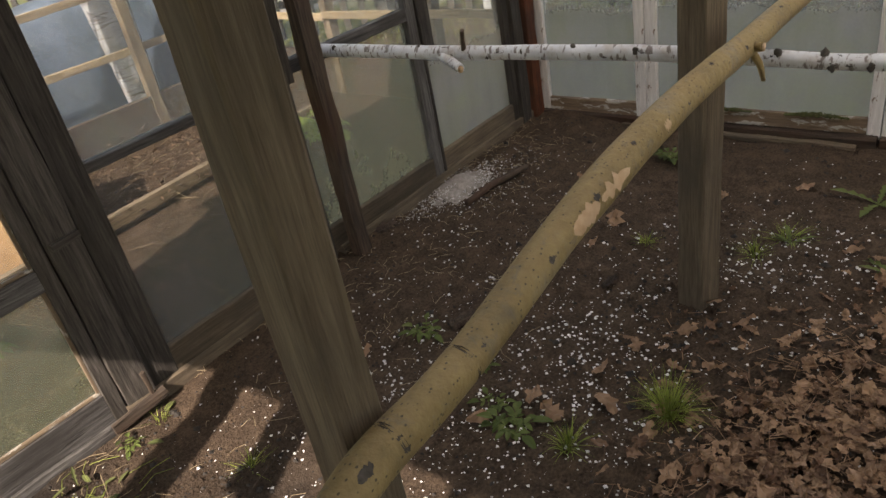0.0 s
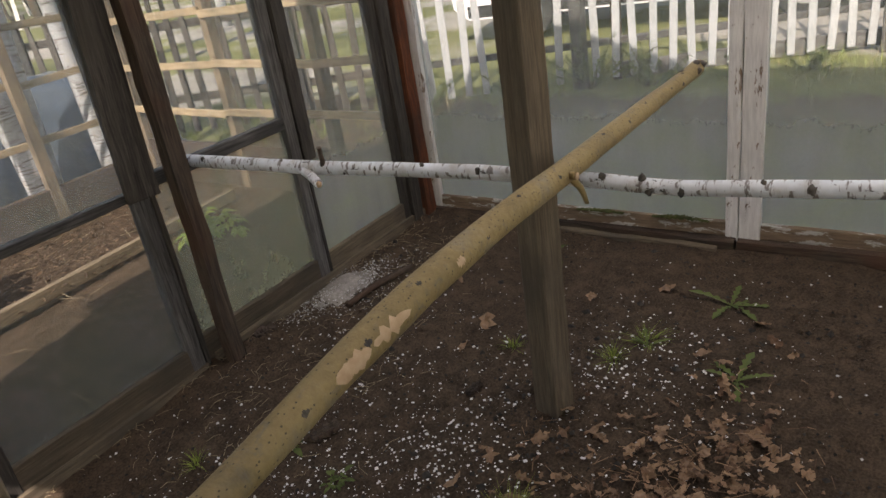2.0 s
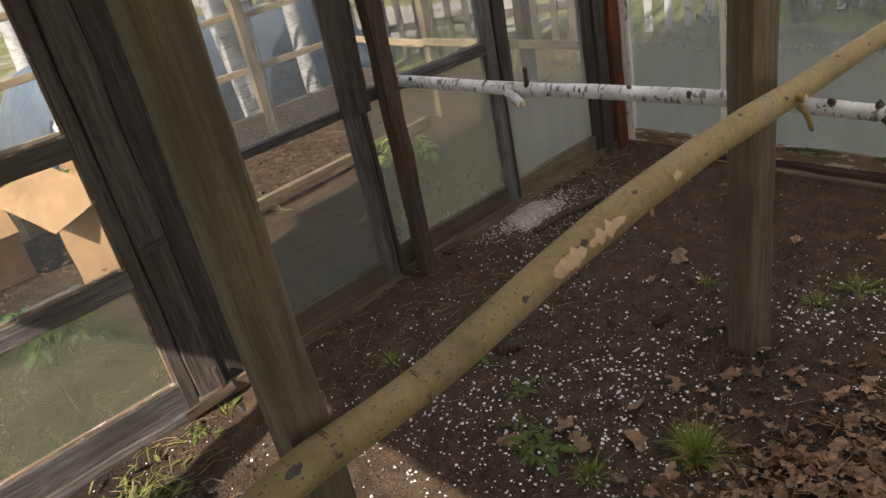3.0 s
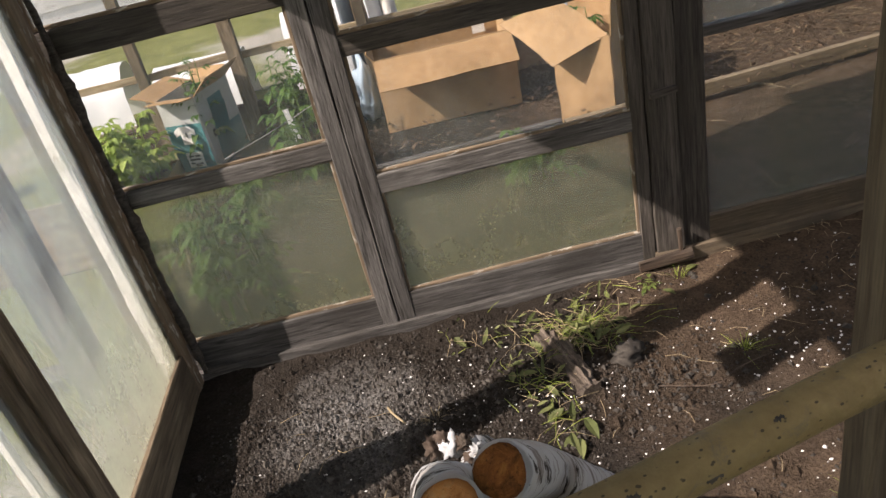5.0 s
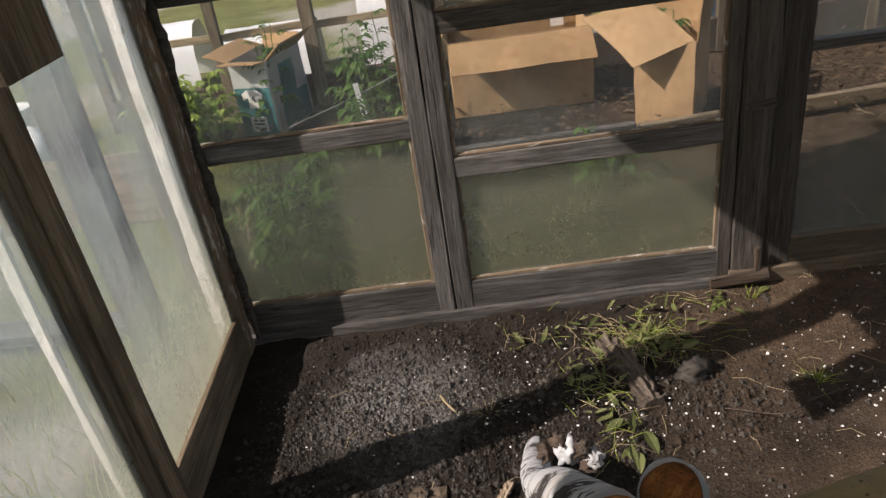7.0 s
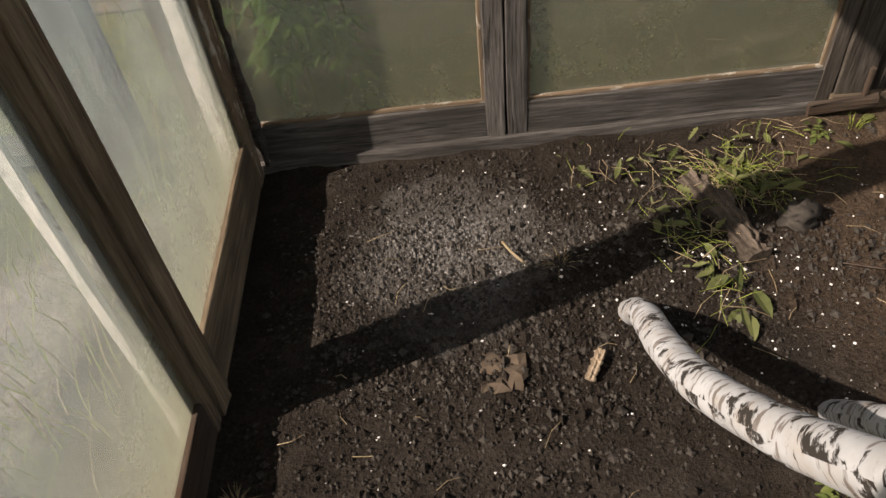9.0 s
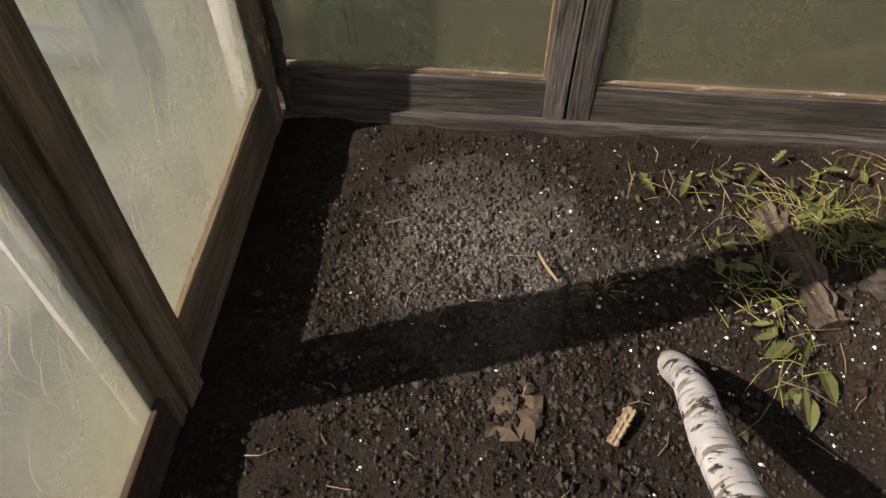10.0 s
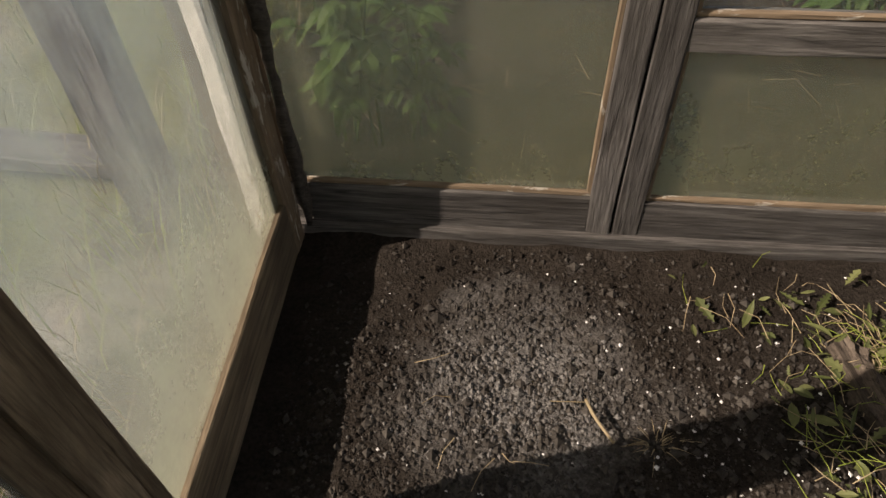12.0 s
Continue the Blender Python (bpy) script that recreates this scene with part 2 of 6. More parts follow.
W_GREY = wood("weathered grey timber", (0.020, 0.019, 0.018), (0.085, 0.082, 0.078), (0.20, 0.195, 0.185), (0.045, 0.042, 0.038))
W_DARK = wood("dark timber", (0.013, 0.0115, 0.010), (0.050, 0.045, 0.039), (0.112, 0.102, 0.089), cut=0.4)
W_BROWN = wood("brown sawn timber", (0.062, 0.049, 0.034), (0.130, 0.103, 0.070), (0.205, 0.164, 0.114), (0.065, 0.057, 0.045), 0.62, cut=0.12)
W_FRAME = wood("worn brown frame timber", (0.055, 0.042, 0.028), (0.155, 0.120, 0.078), (0.285, 0.230, 0.160), (0.055, 0.043, 0.03), 0.6, cut=0.55)
W_CHUNK = wood("rotten split wood", (0.022, 0.017, 0.013), (0.095, 0.076, 0.060), (0.21, 0.175, 0.14), (0.03, 0.024, 0.018), 0.52, grain=2.2, cut=0.9)
W_STAIN = wood("red brown bark edged timber", (0.020, 0.016, 0.013), (0.062, 0.047, 0.035), (0.115, 0.088, 0.066), (0.065, 0.032, 0.018), 0.6)
W_LATH = wood("raw yellow lath", (0.17, 0.13, 0.08), (0.30, 0.235, 0.145), (0.39, 0.32, 0.215), (0.16, 0.11, 0.06), 0.7)
W_PLANK = wood("pale board", (0.17, 0.13, 0.09), (0.32, 0.255, 0.18), (0.42, 0.35, 0.26), (0.14, 0.11, 0.08), 0.66)
W_EDGE = wood("soil stained edging board", (0.09, 0.07, 0.045), (0.17, 0.135, 0.09), (0.25, 0.20, 0.14), (0.08, 0.06, 0.04), 0.6)
W_RUST = wood("rust red painted timber", (0.05, 0.016, 0.007), (0.17, 0.045, 0.016), (0.28, 0.09, 0.035), (0.03, 0.02, 0.015), 0.50)


def end_grain(name, centre, core, mid, pale, crack):
    """Sawn wood with yearly rings round a centre, stained and checked."""
    k = Mat(name)
    p = k.n("ShaderNodeNewGeometry").outputs["Position"]
    far = k.n("ShaderNodeVectorMath", op="DISTANCE")
    k.link(p, far.inputs[0])
    far.inputs[1].default_value = centre
    blot, fine = k.noise(p, 62, 7, 0.72, 0.8), k.noise(p, 420, 4, 0.7)
    d = k.math("ADD", far.outputs["Value"], k.math("MULTIPLY", k.math("SUBTRACT", blot, 0.5), 0.012))
    ring = k.math("SINE", k.math("MULTIPLY", d, 2600.0), 0.0)
    ring = k.math("ADD", k.math("MULTIPLY", ring, 0.25), 0.5)
    col = k.ramp(blot, [(0.32, core), (0.52, mid), (0.72, pale)])
    col = k.mix(k.math("MULTIPLY", ring, 0.22), col, core)
    col = k.mix(k.ramp(k.math("MULTIPLY", d, 40.0), [(0.62, 0.0), (0.84, 0.8)]), col, tuple(c * 0.45 for c in core))
    col = k.mix(k.ramp(fine, [(0.30, crack), (0.42, 0.0)]), col, tuple(c * 0.25 for c in core))
    return k.done(col, 0.9, k.mix(0.5, ring, blot), 0.9, 0.004)


W_CUT = end_grain("cut end grain", (0.8867, -1.543, 0.895), (0.36, 0.125, 0.028), (0.66, 0.32, 0.105), (0.78, 0.50, 0.24), 0.6)
W_ROT = end_grain("rotten end grain", (0.9247, -1.5268, 0.9012), (0.075, 0.024, 0.006), (0.33, 0.125, 0.028), (0.60, 0.28, 0.08), 0.9)
CARD_MUD = plain("muddy card", (0.055, 0.043, 0.032), (0.13, 0.10, 0.072), 40, 0.95, 0.5)
CRUMB = plain("dry soil crumbs", (0.016, 0.0142, 0.012), (0.092, 0.084, 0.073), 45, 0.95, 0.5)
SUNPATCH_DUST = plain("ash dusted crumbs paled for the sun patch", (0.06, 0.058, 0.055), (0.25, 0.245, 0.232), 60, 0.95, 0.5)
P_FENCE = painted("old white fence paint", (0.42, 0.44, 0.45), (0.17, 0.15, 0.13), 0.74)
P_BARE = painted("nearly bare painted rail", (0.52, 0.50, 0.45), (0.125, 0.090, 0.060), 0.42)
P_WHITE = painted("flaking white paint", (0.74, 0.73, 0.70), (0.14, 0.10, 0.07), 0.60)
P_WORN = painted("worn white paint on brown timber", (0.42, 0.395, 0.34), (0.115, 0.088, 0.060), 0.41)
G_CLEAR = dirty_glass("old window glass", 0.15, 0.10, 0.55, 0.95, (0.32, 0.34, 0.33), 0.34)
# dust plus whitish reflections, put into the film's colour as pale haze
G_REFLECT_HAZE = dirty_glass("dusty window glass with painted reflection haze", 0.26, 0.21, 0.6, 1.2, (0.44, 0.45, 0.42), 0.5)
G_FOG = dirty_glass("dusty low window glass", 0.43, 0.35, 0.1, 0.6, (0.42, 0.43, 0.345), 0.40, 0.93, (0.44, 0.435, 0.27), 0.80)
G_BED = dirty_glass("streaked low window glass", 0.34, 0.10, 0.16, 0.62, (0.20, 0.20, 0.17), 0.26, 0.90, None, 0.75)
G_END = dirty_glass("splashed end window glass", 0.54, 0.17, 0.30, 0.74, (0.55, 0.545, 0.485), 0.3)
G_SUN = dirty_glass("sunlit dusty glass", 0.56, 0.27, 0.08, 0.70, (0.235, 0.29, 0.335), 0.75, 0.88, (0.265, 0.275, 0.21))
BIRCH = birch_bark("birch bark", 0.62)
BIRCH_ROUGH = birch_bark("birch bark with scars", 0.540, 0.70, 1.6)
BIRCH_TREE = birch_bark("grey birch bark", 0.61, 0.56)
ASPEN = aspen_bark("aspen bark")
BARK = plain("bark and clods", (0.045, 0.033, 0.025), (0.13, 0.10, 0.08), 40, 0.95, 0.8, 0.004)
KNOT = plain("black knot", (0.045, 0.042, 0.038), (0.15, 0.135, 0.115), 80, 0.9, 0.6, 0.002)
PEEL = plain("bare peeled wood", (0.50, 0.34, 0.20), (0.68, 0.52, 0.35), 40, 0.7, 0.3, 0.001)
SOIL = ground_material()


def fill_film_material():
    """Milky translucent film, added out of view to give soft fill light."""
    k = Mat("milky fill light sheet")
    v = k.noise(k.coords("Object"), 3.0, 5, 0.6)
    col = k.ramp(v, [(0.3, (0.68, 0.67, 0.64)), (0.7, (0.82, 0.81, 0.78))])
    tl, df, mx = k.n("ShaderNodeBsdfTranslucent"), k.n("ShaderNodeBsdfDiffuse"), k.n("ShaderNodeMixShader")
    k.link(col, tl.inputs["Color"])
    k.link(col, df.inputs["Color"])
    mx.inputs[0].default_value = 0.76
    k.link(df.outputs[0], mx.inputs[1])
    k.link(tl.outputs[0], mx.inputs[2])
    k.link(mx.outputs[0], k.out.inputs["Surface"])
    return k.m


FILL_FILM = fill_film_material()
PERLITE = plain("perlite", (0.72, 0.72, 0.71), (0.86, 0.86, 0.85), 50, 0.9, 0.3)
ASH = plain("pale ash heap", (0.25, 0.23, 0.20), (0.47, 0.44, 0.40), 70, 0.95, 0.8, 0.006)
CARD = plain("brown corrugated card", (0.36, 0.235, 0.125), (0.44, 0.30, 0.17), 26, 0.85, 0.15)
CARD_IN = plain("inner card", (0.30, 0.185, 0.09), (0.38, 0.25, 0.135), 26, 0.9, 0.15)
TEAL = plain("teal printed card", (0.035, 0.15, 0.165), (0.05, 0.19, 0.20), 30, 0.6, 0.1)
PAPER = plain("white paper", (0.70, 0.69, 0.66), (0.80, 0.79, 0.77), 30, 0.7, 0.1)
GREYCARD = plain("grey printed card", (0.36, 0.38, 0.37), (0.46, 0.48, 0.47), 30, 0.7, 0.1)
INK = plain("dark print", (0.05, 0.06, 0.06), (0.09, 0.10, 0.10), 30, 0.7, 0.1)
BLUE = plain("blue tarpaulin", (0.055, 0.085, 0.125), (0.12, 0.155, 0.195), 4, 0.30, 0.7, 0.05, 0.7)
WHITE_PVC = plain("white plastic", (0.66, 0.68, 0.70), (0.78, 0.80, 0.82), 8, 0.4, 0.2, 0.004, 0.5)
PALE_BLUE = plain("pale blue plastic", (0.26, 0.36, 0.46), (0.42, 0.52, 0.62), 14, 0.35, 0.4, 0.006, 0.5)
CAR_WHITE = plain("white car paint", (0.74, 0.75, 0.77), (0.78, 0.79, 0.81), 2, 0.25, 0.02, 0.001, 0.6)
CAR_BLUE = plain("blue car paint", (0.07, 0.16, 0.30), (0.09, 0.19, 0.35), 2, 0.25, 0.02, 0.001, 0.6)
RUBBER = plain("tyre rubber", (0.02, 0.02, 0.02), (0.035, 0.035, 0.035), 40, 0.8, 0.3)
STEEL = plain("wheel alloy", (0.45, 0.46, 0.47), (0.55, 0.56, 0.57), 30, 0.35, 0.1, 0.001, 0.6)
TINTED = plain("tinted car glass", (0.02, 0.025, 0.03), (0.03, 0.035, 0.04), 4, 0.08, 0.02, 0.001, 0.6)
ROOFING = plain("roofing felt", (0.10, 0.095, 0.09), (0.15, 0.145, 0.14), 20, 0.9, 0.4, 0.004)
GRASS = leafy("fresh grass", (0.13, 0.195, 0.028), (0.34, 0.40, 0.09))
WEED = leafy("weed leaves", (0.065, 0.10, 0.022), (0.16, 0.20, 0.06))
WILT = leafy("wilted leaves", (0.045, 0.065, 0.018), (0.19, 0.21, 0.085))
TOMATO = leafy("seedling leaves", (0.035, 0.085, 0.018), (0.10, 0.19, 0.04), 0.35)
LIME = leafy("bright seedling leaves", (0.19, 0.29, 0.05), (0.40, 0.50, 0.13), 0.4)
DRY = leafy("dry brown leaves", (0.105, 0.056, 0.032), (0.43, 0.285, 0.175), 0.15)
# bed leaves, darkened so the colour stands in for shade over the bed
SHADED_MULCH = leafy("leaf mulch darkened for shade", (0.034, 0.021, 0.013), (0.145, 0.094, 0.056), 0.1)
STRAW = leafy("dry straw", (0.22, 0.17, 0.10), (0.40, 0.33, 0.21), 0.1)
FARLEAF = leafy("spring foliage", (0.10, 0.13, 0.05), (0.22, 0.25, 0.11), 0.3)
GALV = plain("galvanised wire", (0.25, 0.25, 0.25), (0.35, 0.35, 0.35), 30, 0.5)

# ---------------- builders ----------------
RND = random.Random(11)


def smooth(a, b, x):
    t = min(1, max(0, (x - a) / (b - a)))
    return t * t * (3 - 2 * t)


def ground_z(x, y):
    """The height of the soil."""
    z = 0.035 * smooth(1.7, 2.7, x) * smooth(-1.1, -0.1, y)
    inside = smooth(-0.1, 0.2, x) * (1 - smooth(3.75, 3.9, x)) * smooth(-2.75, -2.5, y) * (1 - smooth(0.0, 0.1, y))
    z += inside * (0.022 * (noise.noise((x * 2.3, y * 2.3, 1.0))) + 0.014 * noise.noise((x * 7, y * 7, 4.0)) + 0.006 * noise.noise((x * 22, y * 22, 2.0)) + 0.0035 * noise.noise((x * 55, y * 55, 6.0)))
    return z


def thing(name, place=(0, 0, 0), label="", category="", group="", kind=""):
    ob = new(name)
    ob.location = place
    ob.empty_display_size = 0.05
    return tagged(ob, label, category, group, kind)


def adopt(ob, parent):
    if parent is not None:
        ob.parent = parent
        m = Matrix.Identity(4)
        chain = parent
        while chain is not None:
            m = chain.matrix_basis @ m if chain.parent is None else chain.matrix_parent_inverse @ chain.matrix_basis @ m
            chain = chain.parent
        ob.matrix_parent_inverse = m.inverted()
    return ob


def part(name, bm, material, parent=None, label="", matrix=None, shade=False):
    """One bmesh as one mesh object under a thing or a part."""
    me = bpy.data.meshes.new(name)
    bmesh.ops.recalc_face_normals(bm, faces=bm.faces)
    bm.to_mesh(me)
    bm.free()
    for m in (material if isinstance(material, (list, tuple)) else [material]):
        me.materials.append(m)
    if shade:
        for p in me.polygons:
            p.use_smooth = True
    ob = new(name, me)
    if matrix is not None:
        ob.matrix_basis = matrix
    if label:
        tagged(ob, label)
    return adopt(ob, parent)


def raw(name, verts, faces, material, parent=None, label="", shade=False, mats=None):
    me = bpy.data.meshes.new(name)
    me.from_pydata(verts, [], faces)
    for m in (material if isinstance(material, (list, tuple)) else [material]):
        me.materials.append(m)
    if mats:
        me.polygons.foreach_set("material_index", mats)
    if shade:
        me.polygons.foreach_set("use_smooth", [True] * len(faces))
    me.update()
    ob = new(name, me)
    if label:
        tagged(ob, label)
    return adopt(ob, parent)


def beam_bm(length, w, h, wear=0.0015, step=0.12, bevel=0.003, seed=0):
    """A worn timber along x, centred across, with bevelled uneven edges."""
    bm = bmesh.new()
    n = max(2, int(length / step) + 1)
    r = random.Random(seed)
    rings = []
    b = min(bevel, w * 0.3, h * 0.3)
    prof = [(-w / 2 + b, -h / 2), (w / 2 - b, -h / 2), (w / 2, -h / 2 + b), (w / 2, h / 2 - b),
            (w / 2 - b, h / 2), (-w / 2 + b, h / 2), (-w / 2, h / 2 - b), (-w / 2, -h / 2 + b)]
    for i in range(n):
        x = length * i / (n - 1)
        ring = []
        for (py, pz) in prof:
            ring.append(bm.verts.new((x, py + r.uniform(-wear, wear), pz + r.uniform(-wear, wear))))
        rings.append(ring)
    for a, c in zip(rings, rings[1:]):
        for j in range(8):
            bm.faces.new((a[j], a[(j + 1) % 8], c[(j + 1) % 8], c[j]))
    bm.faces.new(rings[0])
    bm.faces.new(rings[-1])
    return bm


BEAMS = [0]


def beam(name, p0, p1, w, h, material, parent=None, label="", up=(0, 0, 1), wear=0.0015, bevel=0.003):
    """A timber from p0 to p1; h lies along up, w across."""
    BEAMS[0] += 1
    p0, p1 = Vector(p0), Vector(p1)
    x = (p1 - p0).normalized()
    u = Vector(up)
    if abs(x.dot(u)) > 0.95:
        u = Vector((0, 1, 0))
    y = u.cross(x).normalized()
    z = x.cross(y)
    m = Matrix((x, y, z)).transposed().to_4x4()
    m.translation = p0
    return part(name, beam_bm((p1 - p0).length, w, h, wear, 0.12, bevel, BEAMS[0]), material, parent, label, m)


def spline(points, n):
    """Catmull-Rom through points of any dimension."""
    pts = [np.array(p, float) for p in points]
    pts = [2 * pts[0] - pts[1]] + pts + [2 * pts[-1] - pts[-2]]
    out = []
    for i in range(1, len(pts) - 2):
        for j in range(n):
            t = j / n
            a, b, c, d = pts[i - 1:i + 3]
            out.append(0.5 * ((2 * b) + (c - a) * t + (2 * a - 5 * b + 4 * c - d) * t * t + (3 * b - a - 3 * c + d) * t ** 3))
    out.append(pts[-2])
    return out


def tube_bm(points, segs=14, n=6, rough=0.03, seed=0, caps=(True, True), lump=3.0):
    """A round stem through points (x, y, z, radius), with bark unevenness and metre-true UVs."""
    bm = bmesh.new()
    uv = bm.loops.layers.uv.new("UVMap")
    line = spline(points, n)
    rings, along = [], 0.0
    prev = None
    ref = Vector((0.13, 0.31, 0.94))
    vs = []
    for i, p in enumerate(line):
        c = Vector(p[:3])
        a, b = Vector(line[max(0, i - 1)][:3]), Vector(line[min(len(line) - 1, i + 1)][:3])
        d = (b - a).normalized()
        if i:
            along += (c - prev).length
        prev = c
        s = d.cross(ref).normalized() if abs(d.dot(ref)) < 0.95 else d.cross(Vector((1, 0, 0))).normalized()
        t = d.cross(s)
        ring = []
        for j in range(segs):
            g = 2 * math.pi * j / segs
            q = s * math.cos(g) + t * math.sin(g)
            k = 1 + rough * noise.noise((q.x * 1.5 + seed, q.y * 1.5 + along * lump, q.z * 1.5 + along * lump * 2)) * 2
            ring.append(bm.verts.new(c + q * p[3] * k))
        rings.append(ring)
        vs.append(along)
    for i in range(len(rings) - 1):
        for j in range(segs):
            f = bm.faces.new((rings[i][j], rings[i][(j + 1) % segs], rings[i + 1][(j + 1) % segs], rings[i + 1][j]))
            f.smooth = True
            for lp, (uu, vv) in zip(f.loops, ((j, i), (j + 1, i), (j + 1, i + 1), (j, i + 1))):
                lp[uv].uv = (uu / segs, vs[vv])
    if caps[0]:
        bm.faces.new(rings[0][::-1])
    if caps[1]:
        bm.faces.new(rings[-1])
    return bm


def blob_bm(center, size, seed=0, sub=2, rough=0.25, turn=0.0, freq=1.4):
    bm = bmesh.new()
    bmesh.ops.create_icosphere(bm, subdivisions=sub, radius=1)
    rot = Matrix.Rotation(turn, 3, 'Z')
    for v in bm.verts:
        k = 1 + rough * noise.noise(v.co * freq + Vector((seed * 3.1, seed, 0)))
        co = Vector((v.co.x * size[0], v.co.y * size[1], v.co.z * size[2])) * k
        v.co = rot @ co + Vector(center)
    return bm


class Heap:
    """Collects many small pieces into one mesh."""

    def __init__(self):
        self.v, self.f, self.m = [], [], []

    def add(self, verts, faces, mat=0):
        o = len(self.v)
        self.v += [tuple(q) for q in verts]
        self.f += [tuple(i + o for i in q) for q in faces]
        self.m += [mat] * len(faces)

    def leaf(self, base, direction, length, width, droop=0.3, mat=0, up=(0, 0, 1), lobes=False):
        d = Vector(direction).normalized()
        s = d.cross(Vector(up))
        s = s.normalized() if s.length > 1e-3 else Vector((1, 0, 0))
        u = s.cross(d)
        row = [(0, 0.08), (0.25, 0.8), (0.5, 1.0), (0.78, 0.65), (1.0, 0.03)]
        if lobes:
            row = [(0, 0.08), (0.10, 0.18), (0.20, 0.62), (0.26, 0.25), (0.38, 0.85), (0.45, 0.32), (0.58, 1.0), (0.66, 0.42), (0.78, 0.9), (0.88, 0.5), (1.0, 0.05)]
        vs, fs = [], []
        for t, w in row:
            c = Vector(base) + d * (length * t) + u * (-droop * length * t * t)
            lift = u * (width * 0.18 * w)
            vs += [c - s * (width * w / 2) + lift, c, c + s * (width * w / 2) + lift]
        for i in range(len(row) - 1):
            a = i * 3
            fs += [(a, a + 1, a + 4, a + 3), (a + 1, a + 2, a + 5, a + 4)]
        self.add(vs, fs, mat)

    def crisp(self, c, size, turn, rnd, mat=0):
        """A curled, crumpled dry leaf."""
        tilt = Euler((rnd.uniform(-0.6, 0.6), rnd.uniform(-0.6, 0.6), turn)).to_matrix()
        curl, vs = rnd.uniform(-9, 9), []
        for i, w in enumerate((0.12, 0.62, 0.42, 0.95, 0.66, 0.8, 0.3)):
            t = i / 6 - 0.5
            w *= rnd.uniform(0.45, 1.25)
            for j in (-1, -0.45, 0, 0.45, 1):
                u, v = t * size, j * w * size * 0.42 * rnd.uniform(0.8, 1.15)
                z = curl * v * v + 0.10 * size * rnd.uniform(-1, 1) + 3.0 * u * u * rnd.uniform(-0.5, 1)
                vs.append(Vector(c) + tilt @ Vector((u, v, z)))
        fs = []
        for i in range(6):
            for j in range(4):
                a = i * 5 + j
                fs.append((a, a + 1, a + 6, a + 5))
        self.add(vs, fs, mat)

    def blade(self, base, lean, length, width, mat=0):
        b, l = Vector(base), Vector(lean)
        s = Vector((-l.y, l.x, 0))
        s = s.normalized() * width / 2 if s.length > 1e-4 else Vector((width / 2, 0, 0))
        vs = []
        for t in (0, 0.35, 0.7, 1.0):
            c = b + Vector((l.x * t * t, l.y * t * t, length * t * (1 - 0.25 * t * l.length / max(length, 1e-3))))
            k = 1 - t * 0.93
            vs += [c - s * k, c + s * k]
        self.add(vs, [(0, 1, 3, 2), (2, 3, 5, 4), (4, 5, 7, 6)], mat)

    def twig(self, a, b, r, mat=0):
        a, b = Vector(a), Vector(b)
        d = (b - a).normalized()
        s = d.cross(Vector((0.2, 0.3, 0.93))).normalized()
        t = d.cross(s)
        vs = []
        for c, k in ((a, 1.0), (b, 0.6)):
            for g in (0, 2.09, 4.19):
                vs.append(c + (s * math.cos(g) + t * math.sin(g)) * r * k)
        self.add(vs, [(0, 1, 4, 3), (1, 2, 5, 4), (2, 0, 3, 5), (0, 2, 1), (3, 4, 5)], mat)

    def grain(self, c, r, rnd, mat=0):
        c = Vector(c)
        k = [rnd.uniform(0.55, 1.35) * r for _ in range(6)]
        vs = [c + Vector(q) for q in ((k[0], 0, 0), (-k[1], 0, 0), (0, k[2], 0), (0, -k[3], 0), (0, 0, k[4] * 0.8), (0, 0, -k[5] * 0.6))]
        self.add(vs, [(0, 2, 4), (2, 1, 4), (1, 3, 4), (3, 0, 4), (2, 0, 5), (1, 2, 5), (3, 1, 5), (0, 3, 5)], mat)

    def put(self, name, material, parent=None, label="", shade=False):
        return raw(name, self.v, self.f, material, parent, label, shade, self.m)

# ---------------- ground ----------------


def graded(lo, hi, step, far):
    mid = list(np.arange(lo, hi + 1e-6, step))
    left, right, s = [], [], step
    x = lo
    while x > -far:
        s *= 1.35
        x -= s
        left.append(x)
    x, s = hi, step
    while x < far:
        s *= 1.35
        x += s
        right.append(x)
    return left[::-1] + [float(q) for q in mid] + right


def build_ground():
    xs, ys = graded(-0.05, 3.9, 0.0145, 160), graded(-2.3, 0.15, 0.0145, 160)
    verts = [(x, y, ground_z(x, y) if (-0.3 < x < 4.1 and -3 < y < 0.4) else 0.03 * noise.noise((x * 0.6, y * 0.6, 0)) if max(abs(x), abs(y)) < 15 else 0.0)
             for y in ys for x in xs]
    nx = len(xs)
    faces = []
    for j in range(len(ys) - 1):
        for i in range(nx - 1):
            faces.append((j * nx + i, j * nx + i + 1, (j + 1) * nx + i + 1, (j + 1) * nx + i))
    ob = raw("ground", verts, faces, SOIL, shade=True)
    tagged(ob, "dark crumbly garden soil, grass beyond the greenhouse", "ground", kind="structure")


build_ground()

# ---------------- greenhouse windows ----------------
TOP = 2.25


def pane(parent, a0, a1, z0, z1, along, at, material):
    bm = bmesh.new()
    t = 0.002
    bmesh.ops.create_cube(bm, size=1)
    for v in bm.verts:
        along_co, z = a0 + (v.co.x + 0.5) * (a1 - a0), z0 + (v.co.z + 0.5) * (z1 - z0)
        across = at + v.co.y * 2 * t
        v.co = (along_co, across, z) if along == "x" else (across, along_co, z)
    glass = part("pane", bm, material, parent, "dusty old window pane")
    glass.visible_shadow = False
    return glass


